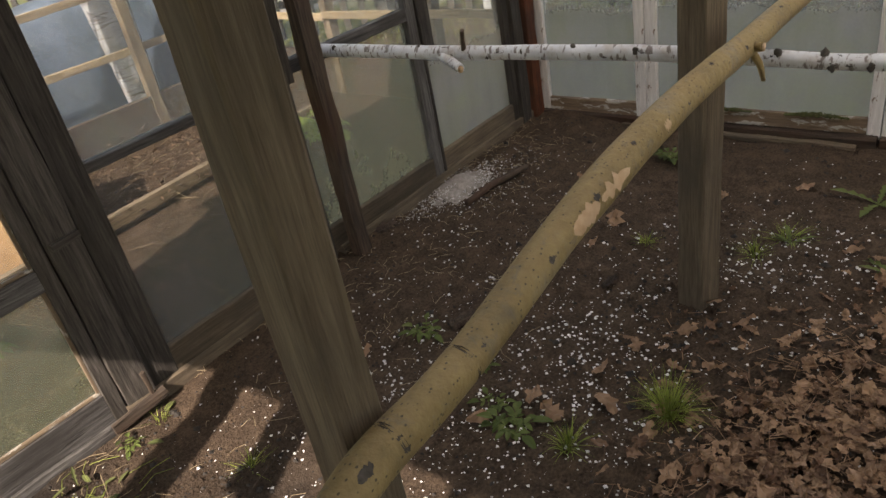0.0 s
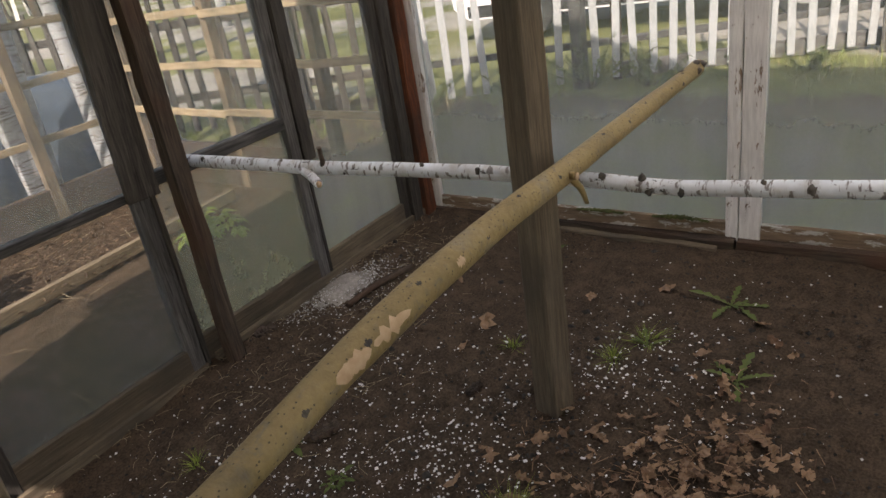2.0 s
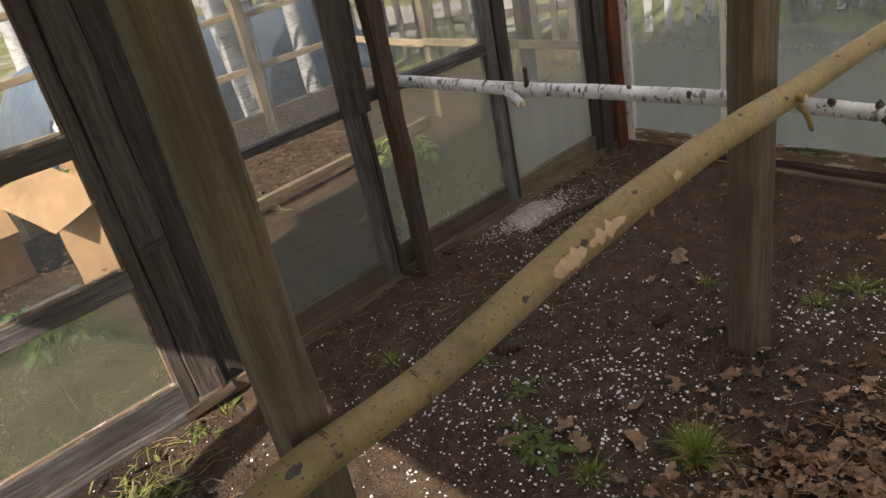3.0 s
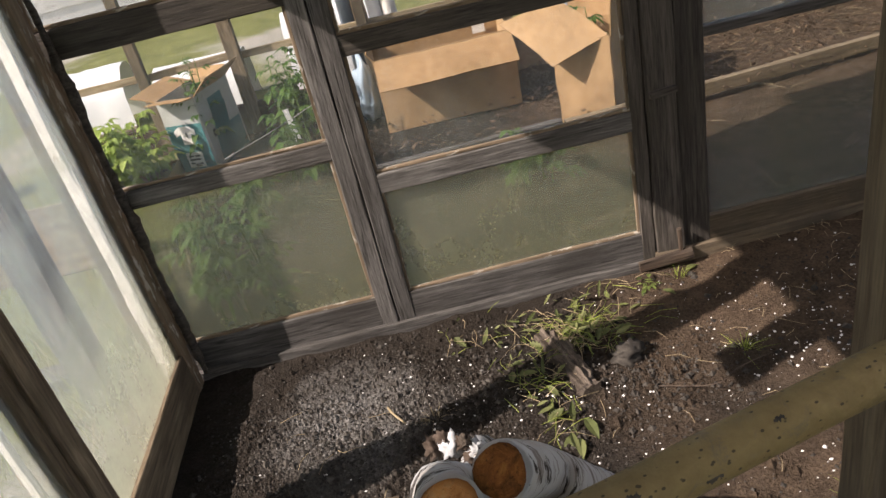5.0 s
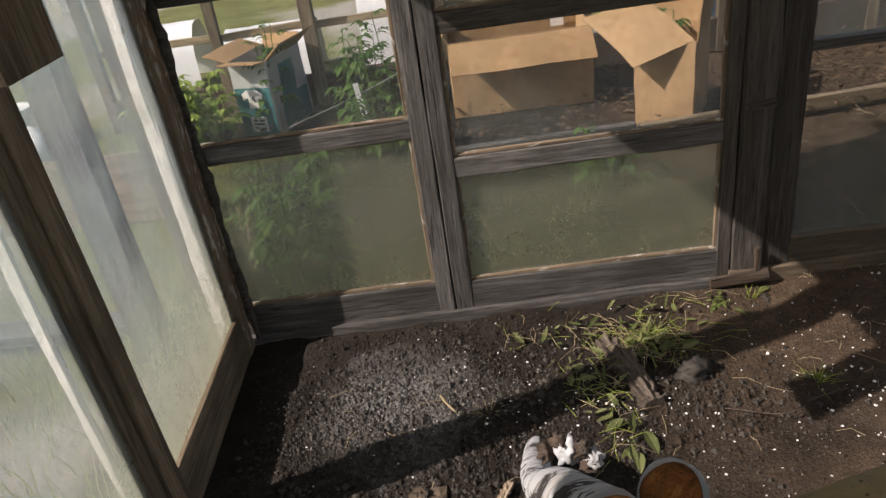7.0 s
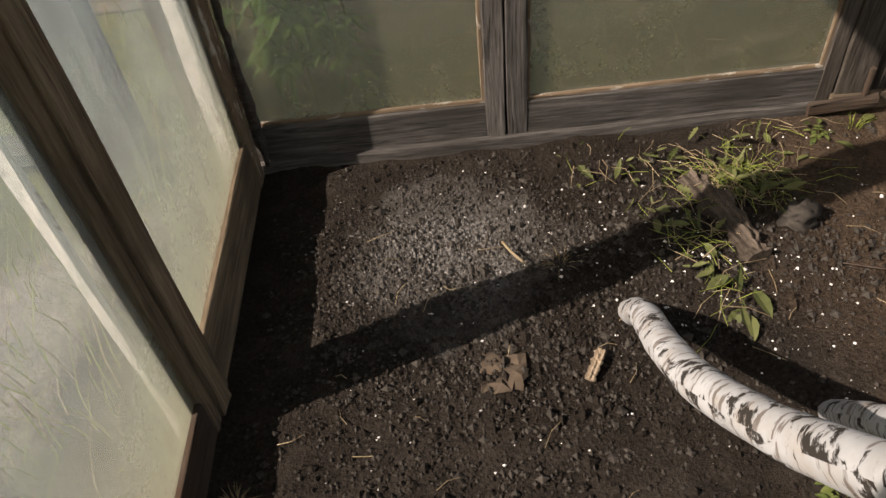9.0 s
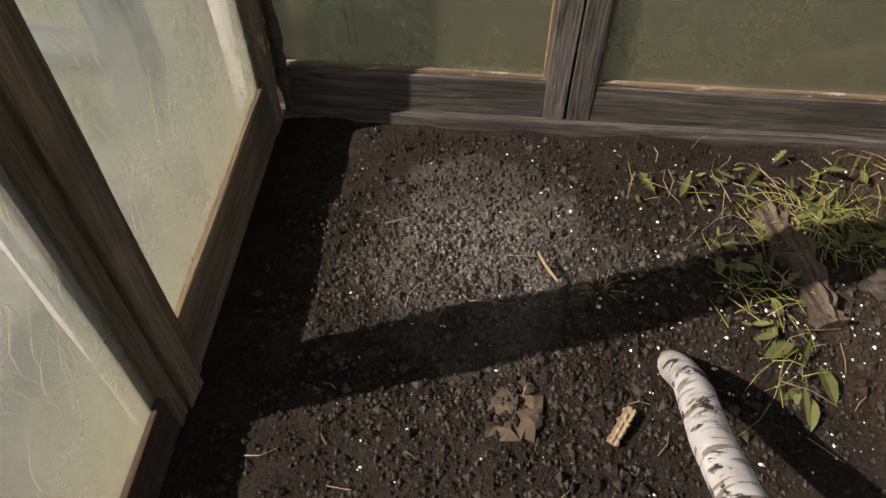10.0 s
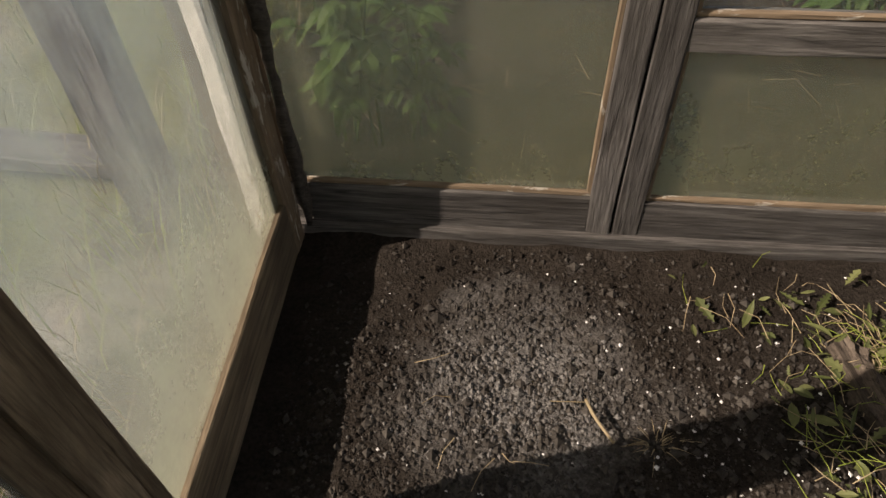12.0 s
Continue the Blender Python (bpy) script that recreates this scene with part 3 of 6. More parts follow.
def sash(name, label, along, at, a0, a1, stiles, rails, glasses, wood_mat, depth=0.045, inner=-1, bead=None):
    """A glazed sash in the wall: stiles (from, to), rails (from, to, bottom, top), panes (from, to, bottom, top, glass)."""
    def pt(a, z, off=0.0):
        return (a, at + off, z) if along == "x" else (at + off, a, z)
    t = thing(name, pt((a0 + a1) / 2, 0.0), label, "window", kind="structure")
    for (s0, s1, z0, z1, mat) in stiles:
        c = (s0 + s1) / 2
        beam("stile", pt(c, z0), pt(c, z1), (s1 - s0) if along == "x" else depth, depth if along == "x" else (s1 - s0), mat, t, up=(0, 1, 0))
    for (r0, r1, z0, z1, mat) in rails:
        c = (z0 + z1) / 2
        beam("rail", pt(r0, c), pt(r1, c), depth * 0.92, z1 - z0, mat, t)
    for (g0, g1, z0, z1, mat) in glasses:
        pane(t, g0 - 0.008, g1 + 0.008, z0 - 0.008, z1 + 0.008, along, at, mat)
        if bead is not None:
            off = inner * 0.010
            beam("glazing_bead", pt(g0, z0 + 0.005, off), pt(g1, z0 + 0.005, off), 0.010, 0.010, bead, t, wear=0.0012, bevel=0.002)
            beam("glazing_bead", pt(g0 + 0.004, z0, off), pt(g0 + 0.004, z1, off), 0.010, 0.009, bead, t, up=(0, 1, 0), wear=0.0012, bevel=0.002)
            beam("glazing_bead", pt(g1 - 0.004, z0, off), pt(g1 - 0.004, z1, off), 0.010, 0.009, bead, t, up=(0, 1, 0), wear=0.0012, bevel=0.002)
    return t


# long wall, y = 0
sash("window_1", "weathered grey sash with cloudy lower pane beside the corner", "x", 0.0, 0.10, 0.74,
     [(0.055, 0.098, 0.0, TOP, W_GREY), (0.692, 0.741, 0.0, TOP, W_GREY)],
     [(0.098, 0.692, 0.02, 0.125, W_GREY), (0.098, 0.692, 0.585, 0.638, W_GREY), (0.098, 0.692, 1.00, 1.075, W_DARK), (0.098, 0.692, 1.45, 1.50, W_GREY), (0.098, 0.692, 2.19, TOP, W_GREY)],
     [(0.098, 0.692, 0.125, 0.585, G_FOG), (0.098, 0.692, 0.638, 1.00, G_CLEAR), (0.098, 0.692, 1.075, 1.45, G_CLEAR), (0.098, 0.692, 1.50, 2.19, G_CLEAR)], W_GREY, bead=P_WORN)
sash("window_2", "weathered grey sash with knotty stiles and a cloudy lower pane", "x", 0.0, 0.745, 1.56,
     [(0.745, 0.796, 0.0, TOP, W_GREY), (1.522, 1.562, 0.0, TOP, W_DARK)],
     [(0.796, 1.522, 0.015, 0.120, W_GREY), (0.796, 1.522, 0.455, 0.515, W_GREY), (0.796, 1.522, 0.845, 0.90, W_DARK), (0.796, 1.522, 1.32, 1.37, W_GREY), (0.796, 1.522, 2.19, TOP, W_GREY)],
     [(0.796, 1.522, 0.120, 0.455, G_FOG), (0.796, 1.522, 0.515, 0.845, G_CLEAR), (0.796, 1.522, 0.90, 1.32, G_CLEAR), (0.796, 1.522, 1.37, 2.19, G_CLEAR)], W_GREY, bead=P_WORN)
# added lath that blocks light leaking through the gap between the sashes
t = thing("slit_filler", (0.743, 0.034, 0), "thin grey lath added to close the bright slit between two sashes", "lath")
beam("lath", (0.743, 0.034, 0.0), (0.743, 0.034, TOP), 0.034, 0.018, W_GREY, t, up=(0, 1, 0))
sash("window_3", "dark weathered sash with a large dusty lower pane", "x", 0.0, 1.65, 2.39,
     [(1.652, 1.735, 0.0, TOP, W_DARK), (2.335, 2.388, 0.02, TOP, W_GREY)],
     [(1.735, 2.335, 0.03, 0.128, W_BROWN), (1.735, 2.335, 0.672, 0.699, W_GREY), (1.735, 2.335, 1.30, 1.35, W_DARK), (1.735, 2.335, 2.19, TOP, W_DARK)],
     [(1.735, 2.335, 0.128, 0.672, G_BED), (1.735, 2.335, 0.699, 1.30, G_REFLECT_HAZE), (1.735, 2.335, 1.35, 2.19, G_REFLECT_HAZE)], W_DARK)
sash("window_4", "dark weathered sash with a grey middle rail", "x", 0.0, 2.39, 3.05,
     [(2.391, 2.409, 0.02, TOP, W_DARK), (2.992, 3.045, 0.05, TOP, W_GREY)],
     [(2.409, 2.992, 0.05, 0.148, W_BROWN), (2.409, 2.992, 0.688, 0.730, W_GREY), (2.409, 2.992, 1.25, 1.30, W_DARK), (2.409, 2.992, 2.19, TOP, W_DARK)],
     [(2.409, 2.992, 0.148, 0.688, G_FOG), (2.409, 2.992, 0.730, 1.25, G_REFLECT_HAZE), (2.409, 2.992, 1.30, 2.19, G_REFLECT_HAZE)], W_DARK)
sash("window_5", "narrow dark sash with one tall dusty pane", "x", 0.0, 3.048, 3.63,
     [(3.048, 3.064, 0.05, TOP, W_DARK), (3.582, 3.628, 0.05, TOP, W_DARK)],
     [(3.064, 3.582, 0.06, 0.150, W_BROWN), (3.064, 3.582, 1.25, 1.30, W_DARK), (3.064, 3.582, 2.19, TOP, W_DARK)],
     [(3.064, 3.582, 0.150, 1.25, G_END), (3.064, 3.582, 1.30, 2.19, G_CLEAR)], W_DARK)
t = thing("cover_board", (2.36, -0.034, 0.67), "dark cracked board nailed over a sash joint", "board")
beam("board", (2.357, -0.034, 0.672), (2.430, -0.034, TOP), 0.108, 0.022, W_DARK, t, up=(0, 1, 0), wear=0.004)
t = thing("cover_board", (3.08, -0.030, 0.55), "short dark board covering the upper joint", "board")
beam("board", (3.072, -0.030, 0.545), (3.090, -0.030, TOP), 0.062, 0.014, W_DARK, t, up=(0, 1, 0), wear=0.003)

posts = [
    ("wall_post", (1.608, 0.005), 0.085, 0.07, W_DARK, "dark square wall post between two sashes"),
    ("corner_post", (3.665, 0.0), 0.07, 0.075, W_DARK, "dark weathered corner post"),
    ("corner_post", (3.752, -0.012), 0.07, 0.08, W_RUST, "rust red painted corner post, paint flaking"),
    ("corner_post", (0.012, 0.02), 0.08, 0.09, W_BROWN, "brown corner post under rough bark edge"),
]
for nm, (px, py), w, d, mat, lab in posts:
    t = thing(nm, (px, py, 0), lab, "post", kind="structure")
    beam("shaft", (px, py, -0.05), (px, py, TOP), w, d, mat, t, up=(0, 1, 0), wear=0.003)
# the sill under the long wall
for k, (x0, x1, z, mat) in enumerate([(0.05, 1.55, 0.0, W_GREY), (1.56, 2.39, 0.02, W_BROWN), (2.43, 3.83, 0.045, W_BROWN)]):
    t = thing("sill_board", (x0, 0.03, 0), "rough soil-stained board under the windows", "board", kind="structure")
    beam("board", (x0, -0.005, z), (x1, -0.002, z + 0.004), 0.062, 0.05, mat, t, wear=0.003)
# small worn details: latch peg and a broken batten
t = thing("latch_peg", (1.632, -0.05, 0.09), "small rusty latch peg on the dark post", "latch")
beam("peg", (1.632, -0.046, 0.045), (1.630, -0.046, 0.125), 0.012, 0.014, W_STAIN, t, up=(0, 1, 0))
t = thing("latch_block", (1.60, -0.05, 0.56), "dark worn latch block on the post", "latch")
beam("block", (1.572, -0.040, 0.555), (1.645, -0.040, 0.560), 0.022, 0.020, W_DARK, t)

# end wall with white frames, x = 3.83
XB = 3.83
sash("window_6", "white painted frame with splashed glass and flaking bottom rail", "y", XB, -0.04, -0.55,
     [(-0.075, -0.030, 0.03, TOP, P_WHITE), (-0.545, -0.500, 0.03, TOP, P_WHITE)],
     [(-0.50, -0.075, 0.045, 0.105, P_BARE), (-0.50, -0.075, 1.065, 1.12, P_WORN), (-0.50, -0.075, 2.18, TOP, P_WHITE)],
     [(-0.50, -0.075, 0.105, 1.065, G_END), (-0.50, -0.075, 1.12, 2.18, G_CLEAR)], P_WHITE, inner=-1)
sash("window_7", "white painted frame with a mossy bottom rail", "y", XB, -0.55, -1.44,
     [(-0.595, -0.549, 0.03, TOP, P_WHITE), (-1.425, -1.380, 0.03, TOP, P_WHITE)],
     [(-1.38, -0.595, 0.045, 0.105, P_BARE), (-1.38, -0.595, 2.18, TOP, P_WHITE)],
     [(-1.38, -0.595, 0.105, 2.18, G_END)], P_WHITE)
sash("window_8", "white painted frame with splashed glass", "y", XB, -1.43, -2.1,
     [(-1.505, -1.429, 0.03, TOP, P_WHITE), (-2.15, -2.10, 0.03, TOP, P_WHITE)],
     [(-2.10, -1.505, 0.045, 0.105, P_BARE), (-2.10, -1.505, 2.18, TOP, P_WHITE)],
     [(-2.10, -1.505, 0.105, 2.18, G_END)], P_WHITE)
sash("window_9", "white painted frame with splashed glass", "y", XB, -2.16, -2.7,
     [(-2.20, -2.155, 0.03, TOP, P_WHITE), (-2.70, -2.66, 0.03, TOP, P_WHITE)],
     [(-2.66, -2.20, 0.045, 0.105, P_BARE), (-2.66, -2.20, 2.18, TOP, P_WHITE)],
     [(-2.66, -2.20, 0.105, 2.18, G_END)], P_WHITE)
t = thing("end_sill", (XB, -1.3, 0), "rotten brown sill board under the white frames", "board", kind="structure")
beam("board", (XB - 0.012, 0.03, 0.022), (XB - 0.012, -1.42, 0.018), 0.085, 0.048, W_STAIN, t, wear=0.005)
beam("board", (XB - 0.012, -1.43, 0.018), (XB - 0.012, -2.72, 0.018), 0.085, 0.048, W_STAIN, t, wear=0.005)
beam("lower_board", (XB - 0.05, -0.45, 0.012), (XB - 0.06, -1.36, 0.006), 0.05, 0.03, W_BROWN, t, wear=0.005)

# sunny end wall, x = 0.10
XC = 0.10
HEAD = 1.55
sash("window_10", "worn white frame with bright dusty glass, cracked paint", "y", XC, -0.03, -0.66,
     [(-0.098, -0.045, 0.0, TOP, P_WORN), (-0.704, -0.679, 0.0, TOP, W_FRAME)],
     [(-0.679, -0.098, 0.0, 0.145, W_FRAME)],
     [(-0.679, -0.098, 0.145, HEAD, G_SUN)], P_WORN, depth=0.03)
sash("window_11", "worn white frame with bright dusty glass and mossy bottom rail", "y", XC, -0.72, -1.55,
     [(-0.790, -0.758, 0.0, TOP, W_FRAME), (-1.60, -1.55, 0.0, TOP, P_WORN)],
     [(-1.55, -0.790, 0.0, 0.10, W_STAIN)],
     [(-1.55, -0.790, 0.10, HEAD, G_SUN)], P_WORN, depth=0.03)
sash("window_12", "worn frame with one plain dusty pane", "y", XC, -1.60, -1.95,
     [(-1.95, -1.91, 0.0, TOP, P_WORN)], [(-1.91, -1.60, 0.0, 0.10, W_STAIN)],
     [(-1.91, -1.60, 0.10, HEAD, G_SUN)], P_WORN, depth=0.03)
# painted outer jambs that slant away behind the glass and catch the sun
for jy, z0, z1, w in ((-0.116, -0.02, HEAD, 0.046), (-0.806, -0.02, HEAD, 0.040)):
    t = thing("outer_jamb", (XC - 0.03, jy, 0), "flaking white painted jamb outside the dusty glass", "jamb", kind="structure")
    beam("board", (XC - 0.034, jy, z0), (XC - 0.034, jy, z1), w, 0.010, P_WHITE, t, up=(-0.5, -0.87, 0), wear=0.003)
# unseen boards, added to stop sun above HEAD and past the last pane
t = thing("sun_stop_boards", (XC, -2.15, 0), "unseen plain grey boards that stop the sun over and beside the glass", "wall", kind="structure")
for i in range(10):
    beam("board", (XC, -1.955, 0.075 + i * 0.148), (XC, -2.72, 0.075 + i * 0.148), 0.025, 0.146, W_GREY, t)
for i in range(5):
    beam("board", (XC - 0.03, -0.03, HEAD + 0.07 + i * 0.135), (XC - 0.03, -2.72, HEAD + 0.07 + i * 0.135), 0.025, 0.137, W_GREY, t)
t = thing("wall_post", (XC, -0.731, 0), "brown cracked post between two worn frames", "post", kind="structure")
beam("shaft", (XC, -0.731, -0.03), (XC, -0.731, TOP), 0.045, 0.050, W_FRAME, t, up=(0, 1, 0), wear=0.003)
t = thing("hanging_board", (0.32, -0.96, 1.09), "worn brown board hanging down inside the glass wall", "board")
beam("board", (0.320, -0.962, 1.088), (0.320, -0.960, TOP), 0.024, 0.134, W_FRAME, t, up=(0, 1, 0), wear=0.003)

# unseen wall and roof that close the place, block sun and add soft light
t = thing("wall_south", (1.95, -2.74, 0), "unseen back wall with glass, boards against the sun and film for soft light", "wall", kind="structure")
for x in np.linspace(0.05, 3.85, 6):
    beam("stud", (x, -2.75, -0.05), (x, -2.75, TOP), 0.07, 0.06, W_GREY, t, up=(0, 1, 0))
for z, h in ((0.25, 0.5), (1.15, 0.06), (2.22, 0.06)):
    beam("rail", (0.0, -2.75, z), (3.9, -2.75, z), 0.035, h, W_GREY, t)
# high boards added here to keep direct sun out
beam("rail", (0.0, -2.75, 1.85), (2.30, -2.75, 1.85), 0.035, 0.68, W_GREY, t)
pane(t, 0.05, 2.27, 0.5, 1.50, "x", -2.75, G_CLEAR)
# film added on this half as a soft light for the far soil
bm = bmesh.new()
bmesh.ops.create_grid(bm, x_segments=20, y_segments=20, size=0.5)
for v in bm.verts:
    v.co = (3.09 + v.co.x * 1.58, -2.728 + 0.008 * noise.noise((v.co.x * 7, v.co.y * 7, 3)), 1.36 + v.co.y * 1.74)
part("wall_film", bm, FILL_FILM, t, "unseen milky sheet added for soft fill light")
t = thing("broken_batten", (1.6, -0.05, 0.03), "broken yellowish batten nailed along the sill", "batten")
beam("batten", (1.50, -0.046, 0.022), (1.665, -0.050, 0.034), 0.016, 0.032, W_STAIN, t, wear=0.005)
t = thing("bark_strip", (0.125, -0.03, 0), "dark wavy bark strip along the corner frame", "bark")
part("strip", tube_bm([(0.128, -0.032, 0.02 + 0.18 * i, 0.008 + 0.006 * (i % 2)) for i in range(12)], 9, 8, 0.45, 3, (True, True), 14), W_DARK, t)
t = thing("roof", (1.95, -1.35, TOP), "unseen flat roof, felt added to block sun and film for soft light", "roof", kind="structure")
bm = bmesh.new()
bmesh.ops.create_cube(bm, size=1)
for v in bm.verts:
    v.co = (0.95 + v.co.x * 2.1, -1.36 + v.co.y * 2.98, TOP + 0.095 + v.co.z * 0.03)
part("roof_deck", bm, ROOFING, t)
# film half of the roof, added to brighten the far end softly
bm = bmesh.new()
bmesh.ops.create_grid(bm, x_segments=24, y_segments=18, size=0.5)
for v in bm.verts:
    v.co = (3.0 + v.co.x * 2.0, -1.36 + v.co.y * 2.98, TOP + 0.09 + 0.012 * noise.noise((v.co.x * 9, v.co.y * 9, 0)))
part("roof_film", bm, FILL_FILM, t, "unseen milky sheet added for soft fill light")
for x in np.linspace(0.1, 3.8, 7):
    beam("joist", (x, -2.8, TOP + 0.04), (x, 0.08, TOP + 0.04), 0.05, 0.08, W_BROWN, t)

# ---------------- posts and perches ----------------
t = thing("roof_post", (1.343, -1.342, 0), "brown sawn square post standing in the soil", "post")
beam("shaft", (1.336, -1.342, -0.06), (1.341, -1.344, TOP), 0.053, 0.062, W_BROWN, t, up=(0.08, 1, 0), wear=0.002, bevel=0.004)
beam("crack", (1.357, -1.3735, 1.045), (1.358, -1.3735, 1.068), 0.0025, 0.002, KNOT, t, "narrow dark drying crack", up=(0, 1, 0), wear=0.001)
t = thing("roof_post", (2.672, -1.195, 0), "grey brown square post standing in the soil", "post")
beam("shaft", (2.672, -1.192, -0.06), (2.655, -1.212, TOP), 0.082, 0.075, W_BROWN, t, up=(0.25, 1, 0), wear=0.002, bevel=0.004)
t = thing("leaning_post", (2.47, -0.085, 0), "thin red brown leaning post with bark edges", "post")
beam("shaft", (2.462, -0.090, 0.0), (2.470, -0.088, TOP), 0.057, 0.05, W_STAIN, t, up=(0, 1, 0), wear=0.005)

POLE = [(0.84, -1.514, 0.780, 0.0216), (1.00, -1.482, 0.783, 0.0216), (1.12, -1.455, 0.789, 0.0218), (1.22, -1.434, 0.796, 0.0215), (1.30, -1.412, 0.791, 0.0225), (1.42, -1.392, 0.772, 0.0232), (1.55, -1.366, 0.753, 0.0245),
        (1.75, -1.340, 0.756, 0.0280), (1.93, -1.330, 0.763, 0.030), (2.10, -1.322, 0.765, 0.0295), (2.31, -1.319, 0.764, 0.029), (2.57, -1.318, 0.755, 0.028), (3.00, -1.318, 0.746, 0.0265), (3.45, -1.322, 0.737, 0.0245), (3.60, -1.322, 0.735, 0.025), (3.64, -1.322, 0.735, 0.024)]
t = thing("aspen_perch", (1.9, -1.35, 0.74), "long olive yellow aspen pole with knots and peeled patches", "perch")
part("stem", tube_bm(POLE, 18, 8, 0.03, 3), ASPEN, t)
line = spline(POLE, 150)


def on_pole(x, ang, out=1.0):
    """A point on the pole's skin at plan place x; ang in degrees, 0 towards the near side, 90 upwards."""
    p = min(line, key=lambda q: abs(q[0] - x))
    a = radians(ang)
    return Vector((p[0], p[1] - math.cos(a) * p[3] * out, p[2] + math.sin(a) * p[3] * out)), p


KNOTS = []
for x, ang, s in ((1.02, 50, 1), (1.09, 8, 1.1), (1.155, 60, 0.7), (1.285, 52, 1.6), (1.335, 12, 0.7), (1.50, 40, 0.7), (1.685, 28, 1.1), (1.835, 38, 1.2), (1.99, 60, 0.9), (2.2, 20, 0.8), (2.36, 70, 1.0), (2.52, 30, 0.9), (2.80, 65, 1.1), (2.95, 30, 0.9), (3.1, 60, 0.8), (3.3, 35, 0.9), (3.45, 75, 1.0)):
    KNOTS.append((x, ang, s))


def peel(x0, x1, a0, a1, seed, mat=PEEL, name="peeled_patch", label="bare pale wood where bark is gone", out=1.045):
    """A ragged bare patch lying a hair above the bark."""
    bm = bmesh.new()
    rows = []
    for i in range(15):
        f = i / 14
        x = x0 + (x1 - x0) * f
        w = math.sin(math.pi * min(1, max(0, f))) ** 0.5
        ragged = 0.25 * noise.noise((f * 6, seed, 0))
        am, ah = (a0 + a1) / 2 + ragged * 20, (a1 - a0) / 2 * w * (1 + 1.2 * noise.noise((f * 8, seed, 5)))
        rows.append([bm.verts.new(on_pole(x, am + ah * g, out)[0]) for g in (-1, -0.5, 0, 0.5, 1)])
    for a, b in zip(rows, rows[1:]):
        for j in range(4):
            bm.faces.new((a[j], a[j + 1], b[j + 1], b[j]))
    part(name, bm, mat, t, label, shade=True)


for x, ang, s in KNOTS:
    peel(x - 0.0075 * s, x + 0.0075 * s, ang - 8 * s, ang + 8 * s, x * 7, KNOT, "knot", "dark flush bark knot", 1.03)
for x, ang, s in ((3.60, 70, 1.0), (3.57, 10, 0.9), (3.63, 30, 1.1), (3.48, 100, 0.7), (3.40, 5, 0.6)):
    part("branch_scar", blob_bm(on_pole(x, ang, 0.9)[0], (0.016 * s, 0.009 * s, 0.010 * s), x * 3, 3, 0.6, 0.0, 2.0), KNOT, t, "grey stub of a cut branch", shade=True)
for x in (1.335, 1.475):
    peel(x - 0.004, x + 0.004, -30, 120, x, KNOT, "bark_ring", "grey ring scar round the bark", 1.025)
peel(1.75, 1.835, -5, 45, 1.0)
peel(1.84, 1.94, 2, 40, 2.0)
peel(2.09, 2.115, 5, 35, 3.0)
# cut side branch beside the post
part("branch_stub", tube_bm([(2.575, -1.325, 0.755, 0.011), (2.565, -1.35, 0.758, 0.010), (2.56, -1.362, 0.76, 0.009)], 8, 3, 0.1, 4), ASPEN, t)
part("stub_cut", blob_bm((2.558, -1.365, 0.760), (0.009, 0.003, 0.009), 2, 2, 0.1), PEEL, t, "pale orange cut", shade=True)
part("branch_stub", tube_bm([(2.60, -1.32, 0.745, 0.009), (2.635, -1.335, 0.70, 0.008), (2.655, -1.34, 0.655, 0.005)], 8, 3, 0.1, 5), ASPEN, t)

RAIL = [(2.572, 0.0, 0.717, 0.020), (2.598, -0.28, 0.711, 0.0202), (2.622, -0.50, 0.705, 0.0202), (2.668, -0.78, 0.699, 0.0202), (2.715, -1.05, 0.689, 0.0202),
        (2.757, -1.32, 0.671, 0.0192), (2.762, -1.52, 0.666, 0.0190), (2.765, -1.80, 0.683, 0.0195), (2.78, -2.2, 0.70, 0.020), (2.79, -2.72, 0.70, 0.021)]
t = thing("birch_perch", (2.68, -1.2, 0.69), "thin white birch pole with black scars, set across the greenhouse", "perch")
part("stem", tube_bm(RAIL, 16, 9, 0.035, 8), BIRCH, t)
part("branch_stub", tube_bm([(2.618, -0.46, 0.703, 0.016), (2.592, -0.52, 0.690, 0.014), (2.572, -0.565, 0.678, 0.013)], 10, 3, 0.1, 2), BIRCH, t)
part("stub_cut", blob_bm((2.570, -0.568, 0.677), (0.008, 0.008, 0.010), 3, 2, 0.2), PEEL, t, "orange cut end", shade=True)
part("twig_stub", tube_bm([(2.62, -0.55, 0.715, 0.008), (2.615, -0.555, 0.745, 0.006), (2.605, -0.565, 0.775, 0.006)], 8, 3, 0.2, 2), BARK, t)
rail_line = spline(RAIL, 20)
for y, ang, s in ((-0.09, 40, 1.0), (-0.40, 70, 0.7), (-0.62, -20, 0.7), (-0.72, 20, 0.7), (-0.86, 60, 1.0), (-1.02, 30, 1.2), (-1.34, 50, 1.4), (-1.44, 70, 1.3), (-1.46, -30, 1.2), (-1.53, -20, 1.1), (-1.70, 60, 0.9), (-1.80, 10, 1.4), (-1.95, -30, 1.0), (-2.1, 40, 1.2)):
    p = min(rail_line, key=lambda q: abs(q[1] - y))
    a = radians(ang)
    c = (p[0] - math.cos(a) * p[3] * 0.93, p[1], p[2] + math.sin(a) * p[3] * 0.93)
    part("bark_scar", blob_bm(c, (0.005 * s, 0.007 * s, 0.010 * s), y * 5, 2, 0.7), KNOT, t, "black bark scar", shade=True)

